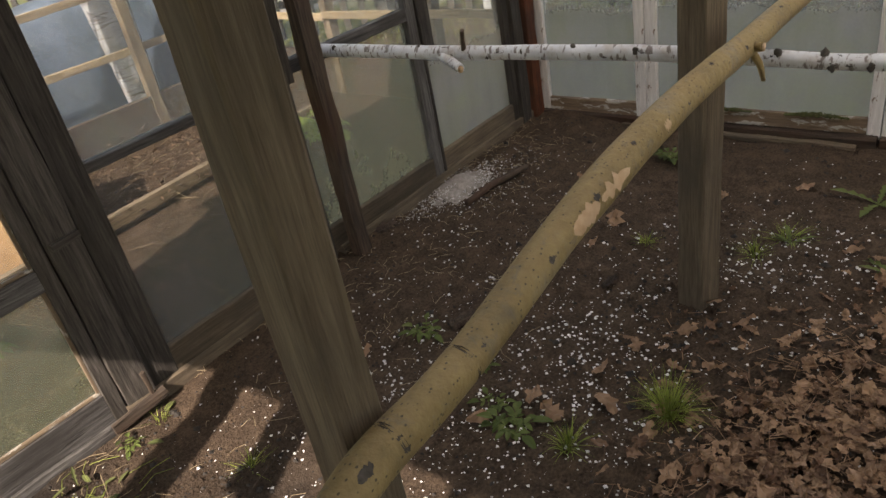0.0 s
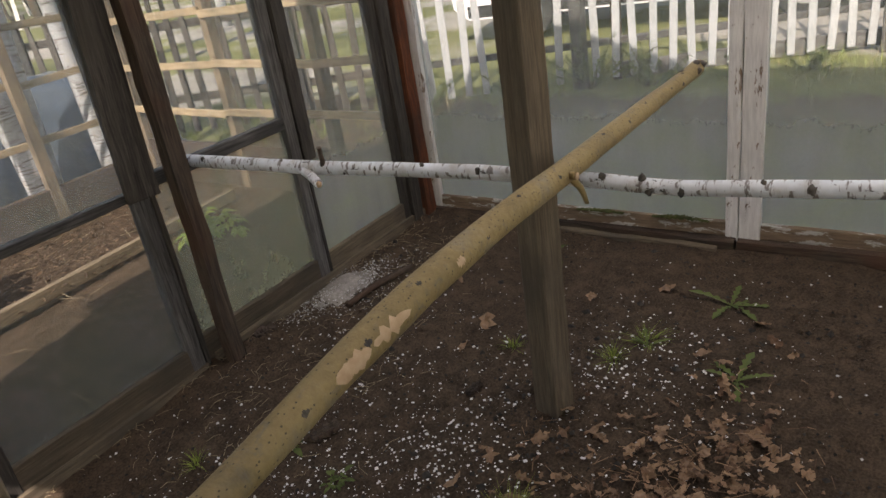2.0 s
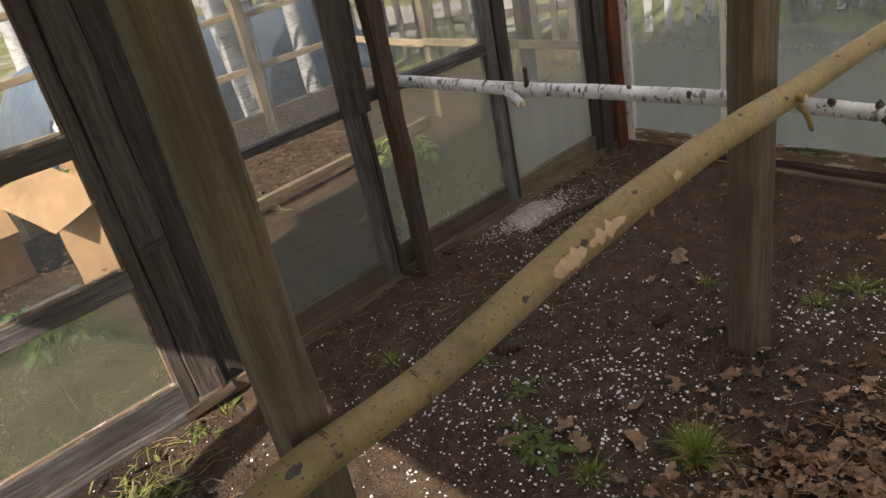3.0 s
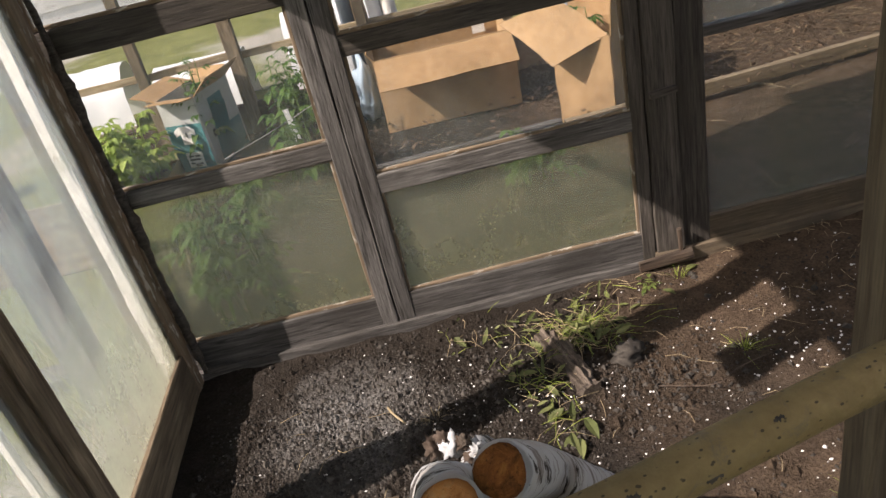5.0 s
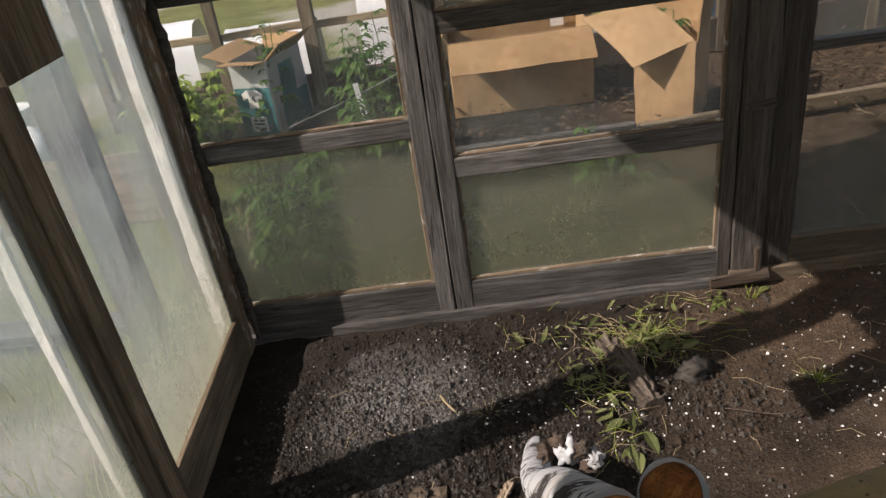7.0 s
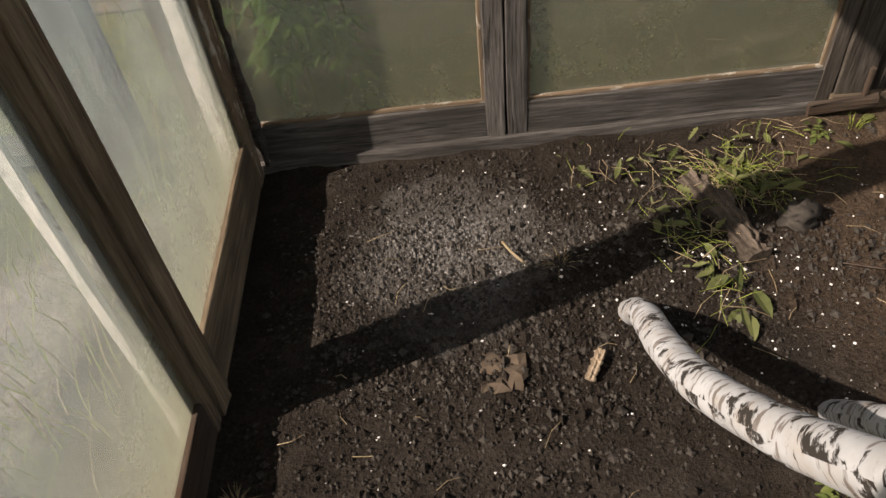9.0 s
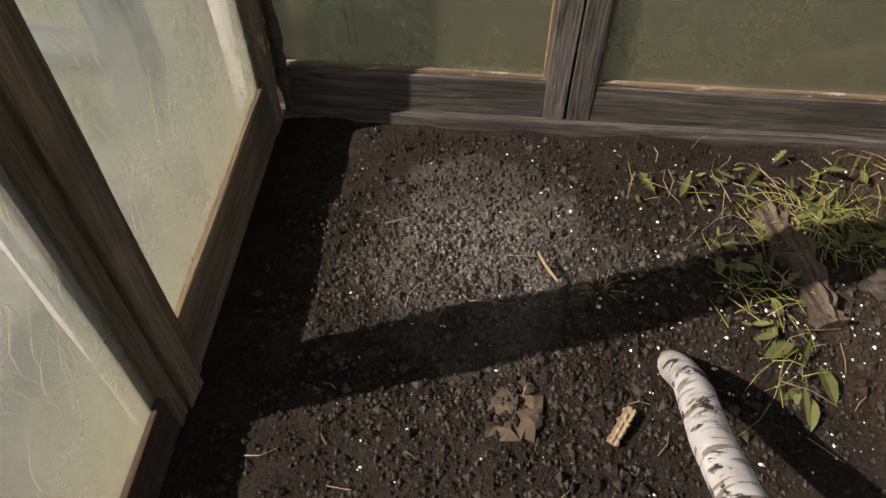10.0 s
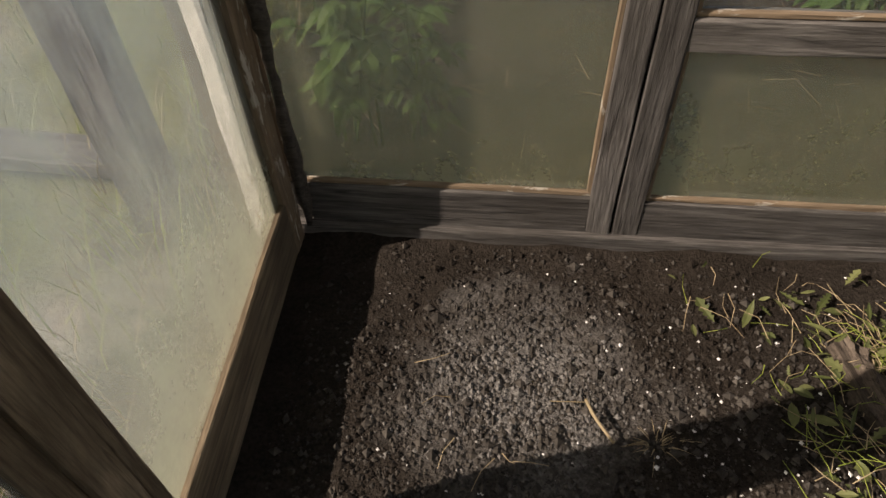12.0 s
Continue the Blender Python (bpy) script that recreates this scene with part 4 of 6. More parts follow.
# two birch legs that carry the near end of the aspen pole
LEG = [(0.918, -0.595, -0.02, 0.0265), (0.905, -0.70, 0.105, 0.027), (0.886, -0.85, 0.215, 0.0275), (0.880, -0.98, 0.310, 0.0275), (0.884, -1.15, 0.470, 0.027), (0.884, -1.29, 0.635, 0.0265),
       (0.870, -1.39, 0.750, 0.0270), (0.878, -1.475, 0.828, 0.0262), (0.8862, -1.541, 0.893, 0.0235)]
t = thing("birch_log", (0.918, -0.595, 0), "crooked white birch trunk propped up from the soil", "log")
part("stem", tube_bm(LEG, 20, 9, 0.05, 12, (True, True), 6), BIRCH_ROUGH, t)


def disc(parent, name, center, normal, r, material, label):
    bm = bmesh.new()
    n = Vector(normal).normalized()
    s = n.cross(Vector((0.3, 0.8, 0.1))).normalized()
    q = n.cross(s)
    rows = []
    for k, rr in enumerate((0.25, 0.55, 0.85, 1.0)):
        rows.append([bm.verts.new(Vector(center) + (s * math.cos(g) + q * math.sin(g)) * r * rr * (1 + 0.05 * math.sin(3 * g + 1)) + n * (0.004 - 0.003 * rr + 0.0005 * math.sin(g * 5 + k)))
                     for g in np.linspace(0, 2 * math.pi, 20, endpoint=False)])
    bm.faces.new(rows[0])
    for a, b in zip(rows, rows[1:]):
        for j in range(20):
            bm.faces.new((a[j], a[(j + 1) % 20], b[(j + 1) % 20], b[j]))
    return part(name, bm, material, parent, label, shade=True)


disc(t, "cut_end", (0.8867, -1.543, 0.895), (0.05, -0.73, 0.68), 0.0205, W_CUT, "orange sawn end")
for dx, dz, s, m in ((0.006, 0.026, 0.8, BIRCH_ROUGH), (0.024, 0.018, 0.7, BARK), (-0.012, 0.022, 0.7, BARK), (0.016, 0.030, 0.55, BARK), (0.028, 0.024, 0.6, BIRCH_ROUGH), (0.0, 0.034, 0.5, BARK), (0.020, 0.036, 0.4, W_CHUNK)):
    part("burr", blob_bm((0.880 + dx, -1.345 - dx * 0.5, 0.735 + dz), (0.013 * s, 0.012 * s, 0.014 * s), dx * 90, 3, 1.1, 0, 2.8), m, t, "split burr of a broken branch", shade=True)
LEG2 = [(1.205, -0.865, -0.02, 0.0255), (1.142, -1.005, 0.20, 0.0252), (1.074, -1.160, 0.42, 0.0245), (0.996, -1.345, 0.67, 0.0236), (0.950, -1.457, 0.82, 0.0228), (0.9252, -1.525, 0.899, 0.0212)]
t = thing("birch_log", (1.205, -0.865, 0), "white birch stake leaning against another stake", "log")
part("stem", tube_bm(LEG2, 18, 8, 0.05, 22, (True, True), 6), BIRCH_ROUGH, t)
disc(t, "cut_end", (0.9247, -1.5268, 0.9012), (-0.25, -0.58, 0.78), 0.0186, W_ROT, "dark rotten sawn end")

# ---------------- things on the soil ----------------


def wood_chunk(name, label, p0, p1, w, h, material, seed):
    """A split, weathered piece of wood lying on the soil, made of three uneven ridges."""
    p0, p1 = Vector(p0), Vector(p1)
    bm = bmesh.new()
    d = (p1 - p0)
    s = Vector((-d.y, d.x, 0)).normalized()
    rows = []
    for i in range(31):
        f = i / 30
        c = p0 + d * f
        k = 1 - 0.35 * abs(f - 0.5) + 0.25 * noise.noise((f * 4, seed, 0))
        row = []
        for j, (a, b) in enumerate(((-1, 0), (-0.8, 0.7), (-0.35, 0.55), (0, 1.0), (0.3, 0.6), (0.75, 0.8), (1, 0.0), (0.4, -0.35), (-0.4, -0.35))):
            n = 1 + 0.55 * noise.noise((f * 9, j * 2.1, seed)) + 0.25 * noise.noise((f * 26, j * 3.7, seed + 4))
            row.append(bm.verts.new(c + s * (a * w / 2 * k * n) + Vector((0, 0, b * h * k * n))))
        rows.append(row)
    for a, b in zip(rows, rows[1:]):
        for j in range(9):
            bm.faces.new((a[j], a[(j + 1) % 9], b[(j + 1) % 9], b[j]))
    bm.faces.new(rows[0])
    bm.faces.new(rows[-1])
    x = d.normalized()
    m = Matrix((x, s, Vector((0, 0, 1)))).transposed().to_4x4()
    m.translation = (p0 + p1) / 2
    bmesh.ops.transform(bm, matrix=m.inverted(), verts=bm.verts)
    ob = part(name, bm, material, None, "", m)
    return tagged(ob, label, "wood")


wood_chunk("wood_chunk", "weathered grey split wood chunk on cut greens", (1.142, -0.245, 0.012), (1.205, -0.515, 0.010), 0.070, 0.034, W_CHUNK, 2.0)
wood_chunk("bark_piece", "curled reddish bark piece on dark soil", (2.265, -0.62, 0.014), (2.345, -0.655, 0.016), 0.045, 0.022, W_STAIN, 5.0)
wood_chunk("bark_piece", "small flat bark flake beside the wall", (2.58, -0.055, 0.045), (2.66, -0.075, 0.045), 0.05, 0.016, BARK, 7.0)
wood_chunk("bark_piece", "small brown bark flake on the soil", (2.62, -0.93, 0.012), (2.68, -0.94, 0.012), 0.03, 0.012, W_STAIN, 9.0)
wood_chunk("wood_chip", "thin pale wood chip standing askew", (0.800, -0.765, 0.008), (0.835, -0.705, 0.018), 0.022, 0.008, W_PLANK, 3.0)
tagged(part("clay_lump", blob_bm((1.335, -0.405, 0.012), (0.042, 0.034, 0.026), 5, 3, 0.7, 0.4, 2.2), CRUMB, None, shade=True), "pale crumbly earth lump beside cut greens", "soil")
STICKS = [("stick", "brown stick lying on the soil", [(2.88, -0.245, 0.045, 0.013), (3.0, -0.255, 0.05, 0.014), (3.10, -0.275, 0.05, 0.014), (3.22, -0.30, 0.048, 0.010)], W_STAIN),
          ("twig", "pale bent twig on bare soil", [(0.685, -0.395, 0.02, 0.003), (0.70, -0.43, 0.022, 0.003), (0.728, -0.47, 0.018, 0.0025)], STRAW),
          ("twig", "thin dry stalk curving over clods", [(1.36, -0.55, 0.012, 0.0014), (1.48, -0.60, 0.022, 0.0014), (1.56, -0.56, 0.018, 0.0013), (1.66, -0.53, 0.012, 0.001)], BARK)]
for nm, lab, pts, mat in STICKS:
    pts = [(x, y, max(z, ground_z(x, y) + r * 0.7), r) for x, y, z, r in pts]
    tagged(part(nm, tube_bm(pts, 9, 5, 0.12, 2), mat), lab, "stick")

# a flattened card scrap trodden into the soil
bm = bmesh.new()
rows = []
for i in range(6):
    rows.append([bm.verts.new((0.600 + 0.080 * j / 5 + 0.010 * i / 5 + 0.022 * noise.noise((i * 0.9, j * 0.9, 1)), -0.775 + 0.085 * i / 5 + 0.022 * noise.noise((i * 0.9, j * 0.9, 4)),
                               ground_z(0.6, -0.72) + 0.004 + 0.016 * noise.noise((i * 0.6, j * 0.6, 0)))) for j in range(6)])
for a, b in zip(rows, rows[1:]):
    for j in range(5):
        bm.faces.new((a[j], a[j + 1], b[j + 1], b[j]))
scrap = part("card_scrap", bm, CARD_MUD)
so = scrap.modifiers.new("thick", 'SOLIDIFY')
so.thickness = 0.003
tagged(scrap, "muddy torn card scrap trodden into soil", "card")

# ash heap by the wall
r = random.Random(4)
bm = bmesh.new()
rows = []
for i in range(15):
    row = []
    for j in range(19):
        u, v = (j - 9) / 9, (i - 7) / 7
        x, y = 3.0 + 0.20 * u + 0.05 * v, -0.125 - 0.03 * u + 0.105 * v
        rr = math.hypot(u, v) + 0.35 * noise.noise((u * 2.5, v * 2.5, 7))
        row.append(bm.verts.new((x, y, ground_z(x, y) - 0.008 + 0.034 * max(0, 1 - rr) + 0.006 * noise.noise((x * 40, y * 40, 0)) * (1 if rr < 1 else 0))))
    rows.append(row)
for a, b in zip(rows, rows[1:]):
    for j in range(18):
        bm.faces.new((a[j], a[j + 1], b[j + 1], b[j]))
heap = part("ash_heap", bm, ASH, None, shade=True)
hp = Heap()
for _ in range(3400):
    a, q = r.uniform(0, 6.28), abs(r.gauss(0, 0.75))
    x, y = 3.0 + 0.21 * q * math.cos(a), min(-0.03, -0.13 + 0.11 * q * math.sin(a) - 0.04 * q * math.cos(a))
    s = r.uniform(0.0012, 0.0042)
    hp.grain((x, y, ground_z(x, y) + 0.004 + 0.014 * max(0, 1 - q)), s, r, 0 if r.random() < 0.72 else 1)
tagged(hp.put("ash_crumbs", [ASH, PERLITE]), "pale ash crumbs and perlite by the wall", "ash", kind="stuff")
tagged(heap, "small heap of pale ash and perlite by the wall", "heap", kind="stuff")

# loose clods over the whole floor
r = random.Random(5)
h = Heap()
for _ in range(30000):
    x, y = r.uniform(0.16, 3.76), r.uniform(-2.3, -0.05)
    if noise.noise((x * 2.2, y * 2.2, 9)) < r.uniform(-0.8, 0.5):
        continue
    s = 0.0015 + 0.006 * r.random() ** 2 * (2.6 if r.random() < 0.05 else 1)
    h.grain((x, y, ground_z(x, y) + s * 0.2), s, r, 1 if r.random() < 0.3 else 0)
for cx, cy, n, sp in ((0.55, -0.45, 6500, 0.2), (0.95, -0.45, 2200, 0.2), (0.45, -0.8, 1800, 0.2), (0.75, -0.35, 1800, 0.16), (0.6, -1.0, 2600, 0.28), (1.0, -0.7, 1500, 0.2), (0.35, -0.5, 1500, 0.15), (1.38, -0.48, 700, 0.13), (2.55, -1.16, 160, 0.12), (0.95, -0.72, 200, 0.12), (1.25, -0.62, 220, 0.12)):
    for _ in range(n):
        x, y = r.gauss(cx, sp), r.gauss(cy, sp)
        if x < 0.16 or y > -0.05:
            continue
        s = 0.0012 + 0.0052 * r.random() ** 2.4 * (1.9 if r.random() < 0.06 else 1)
        h.grain((x, y, ground_z(x, y) + s * 0.4), s, r, 1 if r.random() < 0.6 else 0)
for cx, cy, sx, sy, n in ((1.40, -0.52, 0.13, 0.08, 420), (0.62, -0.50, 0.24, 0.18, 700), (0.80, -0.70, 0.16, 0.10, 380), (1.0, -0.35, 0.2, 0.12, 260), (2.55, -1.20, 0.12, 0.06, 120)):
    for _ in range(n):
        x, y = r.gauss(cx, sx), min(-0.06, r.gauss(cy, sy))
        if x > 0.16:
            s = 0.003 + 0.009 * r.random() ** 2.2
            h.grain((x, y, ground_z(x, y) + s * 0.3), s, r, 1 if r.random() < 0.55 else 0)
# pale crumbs: ash dust, with some of the sun patch's brightness as colour
for _ in range(1500):
    x, y = r.gauss(0.58, 0.12), min(-0.07, r.gauss(-0.39, 0.07))
    s = 0.0012 + 0.005 * r.random() ** 2.2
    h.grain((x, y, ground_z(x, y) + s * 0.5), s, r, 2)
clods = h.put("soil_clods", [SOIL, CRUMB, SUNPATCH_DUST])
tagged(clods, "loose crumbs and clods of dark soil", "soil", kind="stuff")

# perlite
h = Heap()
PATCHES = [(2.42, -1.02, 0.13, 300), (2.92, -1.32, 0.15, 260), (2.15, -1.12, 0.12, 200), (2.15, -0.62, 0.20, 420), (2.28, -0.92, 0.22, 420), (2.02, -0.80, 0.17, 300), (2.85, -1.15, 0.20, 330), (3.0, -1.42, 0.25, 240), (2.45, -1.35, 0.30, 300), (1.80, -0.35, 0.16, 150),
           (1.78, -0.62, 0.16, 150), (1.62, -0.85, 0.2, 120), (2.75, -0.62, 0.22, 200), (1.12, -0.52, 0.13, 150), (1.0, -0.42, 0.16, 120), (2.9, -0.12, 0.18, 160), (3.06, -0.16, 0.10, 120), (1.95, -1.05, 0.2, 240), (2.6, -1.6, 0.35, 180)]
for cx, cy, sp, n in PATCHES:
    for _ in range(int(n * 0.8)):
        x, y = r.gauss(cx, sp), r.gauss(cy, sp)
        if not (0.16 < x < 3.74 and y < -0.06):
            continue
        s = (0.0012 + 0.0062 * r.random() ** 2.3) * (0.70 if x < 1.95 else 0.86)
        h.grain((x, y, ground_z(x, y) + s * 0.5), s, r, 0)
for _ in range(1500):
    x, y = r.uniform(0.3, 3.7), r.uniform(-1.8, -0.08)
    s = 0.0009 + 0.003 * r.random() ** 2
    h.grain((x, y, ground_z(x, y) + s * 0.5), s, r, 0)
tagged(h.put("perlite_grains", PERLITE), "scattered white perlite grains on the soil", "perlite", kind="stuff")

# straw and rootlets
h = Heap()
for cx, cy, sp, n in ((3.25, -0.16, 0.18, 90), (2.55, -0.22, 0.25, 60), (2.35, -0.40, 0.2, 60), (1.65, -0.25, 0.25, 22), (1.5, -0.5, 0.25, 20), (2.95, -0.35, 0.3, 50), (2.2, -0.3, 0.3, 40), (3.5, -0.12, 0.12, 40), (0.6, -0.5, 0.3, 24)):
    for _ in range(n):
        x, y = r.gauss(cx, sp), min(-0.06, r.gauss(cy, sp))
        if not 0.18 < x < 3.74:
            continue
        a, l = r.uniform(0, 6.28), r.uniform(0.02, 0.07)
        z = ground_z(x, y) + 0.006
        m1 = (x + math.cos(a) * l * 0.5, y + math.sin(a) * l * 0.5, z + r.uniform(0.0, 0.010))
        b = a + r.uniform(-0.7, 0.7)
        h.twig((x, y, z), m1, 0.0011, 0)
        h.twig(m1, (m1[0] + math.cos(b) * l * 0.5, min(-0.03, m1[1] + math.sin(b) * l * 0.5), z), 0.0009, 0)
tagged(h.put("straw_litter", STRAW), "dry straw and rootlets strewn on soil", "straw", kind="stuff")

# brown leaf litter near the perch
h = Heap()
for cx, cy, sx, sy, n in ((2.15, -1.52, 0.22, 0.12, 950), (2.30, -1.70, 0.2, 0.12, 520), (2.55, -1.62, 0.22, 0.10, 260), (1.93, -1.38, 0.12, 0.08, 40), (2.5, -1.2, 0.10, 0.05, 22), (1.80, -1.60, 0.16, 0.12, 160)):
    for _ in range(n):
        x, y = r.gauss(cx, sx), r.gauss(cy, sy)
        if x < 0.3 or x > 3.7:
            continue
        if r.random() < 0.62:
            h.crisp((x, y, ground_z(x, y) + r.uniform(0.006, 0.03)), 0.012 + 0.042 * r.random() ** 1.6, r.uniform(0, 6.28), r)
        else:
            a, l = r.uniform(0, 6.28), r.uniform(0.02, 0.07)
            z = ground_z(x, y) + r.uniform(0.008, 0.03)
            h.twig((x, y, z), (x + math.cos(a) * l, y + math.sin(a) * l, z + r.uniform(-0.01, 0.01)), 0.0011)
tagged(h.put("leaf_litter", DRY), "heap of dry brown fallen leaves", "leaves", kind="stuff")


def dry_leaf(x, y, size, turn, tilt, label, mat=DRY):
    hp = Heap()
    hp.crisp((0, 0, 0.008), size, 0.0, r)
    ob = hp.put("dry_leaf", mat)
    ob.matrix_basis = pose(x, y, ground_z(x, y) + 0.007, 0, 0, turn)
    return tagged(ob, label, "leaf", "fallen leaves")


for x, y, s, a in ((2.96, -0.80, 0.085, 20), (2.82, -0.79, 0.05, 140), (2.19, -1.15, 0.075, 60), (2.06, -0.47, 0.055, 200), (3.28, -1.05, 0.05, 10), (3.05, -1.50, 0.06, 80), (2.10, -1.05, 0.07, 250), (2.30, -1.08, 0.06, 170),
                   (2.62, -1.33, 0.07, 300), (2.52, -1.22, 0.06, 90), (2.42, -1.12, 0.055, 30), (3.42, -1.28, 0.06, 120), (2.9, -1.6, 0.06, 40), (2.75, -1.72, 0.07, 210), (3.2, -0.55, 0.05, 45), (2.0, -0.90, 0.06, 330), (2.13, -0.98, 0.065, 15), (3.3, -1.62, 0.06, 60)):
    dry_leaf(x, y, s, a, r.uniform(0.02, 0.35), "curled dry brown leaf on dark soil")


def grass_tuft(x, y, n, height, spread, label, mat=GRASS):
    hp = Heap()
    for _ in range(n):
        a, q = r.uniform(0, 6.28), r.random() ** 0.7
        bx, by = math.cos(a) * spread * 0.35 * q, math.sin(a) * spread * 0.35 * q
        b = a + r.uniform(-0.6, 0.6)
        l = height * r.uniform(0.55, 1.15)
        hp.blade((bx, by, -0.006), (math.cos(b) * spread * q * r.uniform(0.5, 1.3), math.sin(b) * spread * q * r.uniform(0.5, 1.3), 0), l, r.uniform(0.0022, 0.0042))
    ob = hp.put("grass_tuft", mat)
    ob.location = (x, y, ground_z(x, y))
    return tagged(ob, label, "grass")


def weed(x, y, n, size, label, mat=WEED, rise=0.5, ob_name="weed"):
    """A low rosette: stalks with pairs of leaves."""
    hp = Heap()
    for i in range(n):
        a = 2 * math.pi * i / n + r.uniform(-0.4, 0.4)
        l = size * r.uniform(0.6, 1.15)
        d = Vector((math.cos(a), math.sin(a), rise * r.uniform(0.4, 1.3)))
        tip = d * (l * 0.6)
        hp.twig((0, 0, -0.004), tip, 0.0012)
        hp.leaf(tip, d, l * 0.55, l * 0.30, 0.5)
        for k in (0.35, 0.65):
            for sgn in (-1, 1):
                dd = Vector((math.cos(a + sgn * 1.0), math.sin(a + sgn * 1.0), rise * 0.6))
                hp.leaf(tip * k, dd, l * 0.32, l * 0.18, 0.4)
    ob = hp.put(ob_name, mat)
    ob.location = (x, y, ground_z(x, y))
    return tagged(ob, label, "plant")


def dandelion(x, y, n, size):
    """Narrow toothed leaves lying out from one root."""
    plant = thing("dandelion", (x, y, ground_z(x, y)), "flat rosette of narrow toothed leaves on soil", "plant")
    for i in range(n):
        hp = Heap()
        a = 2 * math.pi * i / n + r.uniform(-0.45, 0.45)
        l = size * r.uniform(0.5, 1.1)
        hp.leaf((x, y, ground_z(x, y) + 0.002), (math.cos(a), math.sin(a), r.uniform(0.05, 0.55)), l, l * 0.22, r.uniform(0.15, 0.6), 0, lobes=True)
        hp.put("leaf", WEED, plant)
    return plant


grass_tuft(2.235, -1.285, 260, 0.085, 0.085, "thick bright green grass tuft among dry leaves")
grass_tuft(2.03, -1.13, 90, 0.06, 0.07, "green grass tuft among leaves")
grass_tuft(2.895, -0.94, 60, 0.035, 0.05, "short green grass tuft on soil")
grass_tuft(2.04, -0.385, 50, 0.04, 0.05, "short yellow green grass tuft")
grass_tuft(1.62, -1.02, 120, 0.08, 0.10, "loose bright grass tuft below the perch")
grass_tuft(0.80, -0.455, 40, 0.035, 0.05, "tiny dry green grass tuft", STRAW)
grass_tuft(1.60, -0.09, 18, 0.05, 0.05, "few pale grass blades by the sill")
grass_tuft(2.95, -1.26, 70, 0.05, 0.07, "green grass tuft beside the post")
grass_tuft(3.10, -1.31, 90, 0.05, 0.10, "loose green grass on perlite soil")
grass_tuft(1.62, -0.47, 50, 0.035, 0.07, "thin trampled grass on clods")
grass_tuft(0.165, -0.93, 60, 0.028, 0.035, "short dry grass at the mossy bottom rail", STRAW)
grass_tuft(0.165, -1.04, 50, 0.026, 0.035, "short green grass at the mossy bottom rail", WEED)
weed(2.215, -0.565, 9, 0.065, "low green weed with rounded leaves")
weed(2.02, -0.985, 11, 0.075, "bushy green weed among dry leaves")
weed(2.07, -0.90, 8, 0.055, "small green weed on perlite soil")
weed(2.16, -0.80, 8, 0.05, "small green weed on perlite soil")
weed(3.50, -0.78, 9, 0.09, "green weed standing behind the perch", rise=1.0)
dandelion(3.06, -1.33, 9, 0.085)
dandelion(3.40, -1.50, 11, 0.13)
dandelion(2.96, -1.62, 9, 0.12)
weed(1.50, -0.12, 5, 0.05, "small wilted weed by the sill", rise=0.3)
weed(1.15, -1.02, 8, 0.06, "small green weed under the perch")
weed(1.36, -1.0, 7, 0.05, "small green weed under the perch")

# wilted cut greens thrown to the soil
h = Heap()
for cx, cy, sx, sy, n in ((1.25, -0.235, 0.075, 0.05, 170), (1.22, -0.29, 0.08, 0.05, 130), (1.09, -0.46, 0.035, 0.06, 60), (1.11, -0.60, 0.018, 0.05, 26), (1.42, -0.12, 0.06, 0.03, 10), (1.02, -0.20, 0.08, 0.06, 34)):
    for _ in range(n):
        x, y = r.gauss(cx, sx), min(-0.06, r.gauss(cy, sy))
        a = r.uniform(0, 6.28)
        z = ground_z(x, y) + r.uniform(0.004, 0.022)
        if r.random() < 0.42:
            l = r.uniform(0.014, 0.055)
            up = (r.uniform(-0.8, 0.8), r.uniform(-0.8, 0.8), 1)
            h.leaf((x, y, z), (math.cos(a), math.sin(a), r.uniform(-0.15, 0.35)), l, l * r.uniform(0.2, 0.5), r.uniform(-0.6, 0.8), 0, up, r.random() < 0.35)
        else:
            l, b = r.uniform(0.02, 0.05), a + r.uniform(-0.6, 0.6)
            kind = 1 if r.random() < 0.45 else 2
            m = (x + math.cos(a) * l, min(-0.04, y + math.sin(a) * l), z + r.uniform(-0.002, 0.014))
            h.twig((x, y, z), m, 0.0011, kind)
            h.twig(m, (m[0] + math.cos(b) * l, min(-0.04, m[1] + math.sin(b) * l), z), 0.0009, kind)
for x, y, a, l in ((1.02, -0.42, 80, 0.05), (1.16, -0.60, 280, 0.07), (1.13, -0.66, 260, 0.06), (1.55, -0.20, 120, 0.05), (1.63, -0.08, 30, 0.05)):
    h.leaf((x, y, ground_z(x, y) + 0.008), (math.cos(radians(a)), math.sin(radians(a)), 0.1), l, l * 0.4, 0.2, 0)
tagged(h.put("cut_greens", [WILT, GRASS, STRAW]), "wilted cut greens thrown on soil", "greens", kind="stuff")

# moss along the far bottom rail
MOSS = plain("moss", (0.045, 0.055, 0.018), (0.10, 0.11, 0.035), 90, 0.95, 0.9, 0.004)
for y0, y1, hh in ((-0.78, -0.98, 0.010), (-1.10, -1.32, 0.016)):
    h = Heap()
    for _ in range(320):
        f = r.random()
        h.grain((XB - 0.030 + r.uniform(-0.008, 0.006), y0 + (y1 - y0) * f, 0.104 + r.random() * hh * math.sin(math.pi * f)), r.uniform(0.003, 0.007), r, 0)
    tagged(h.put("moss_cushion", MOSS), "dark green moss on the bottom rail", "moss", kind="stuff")

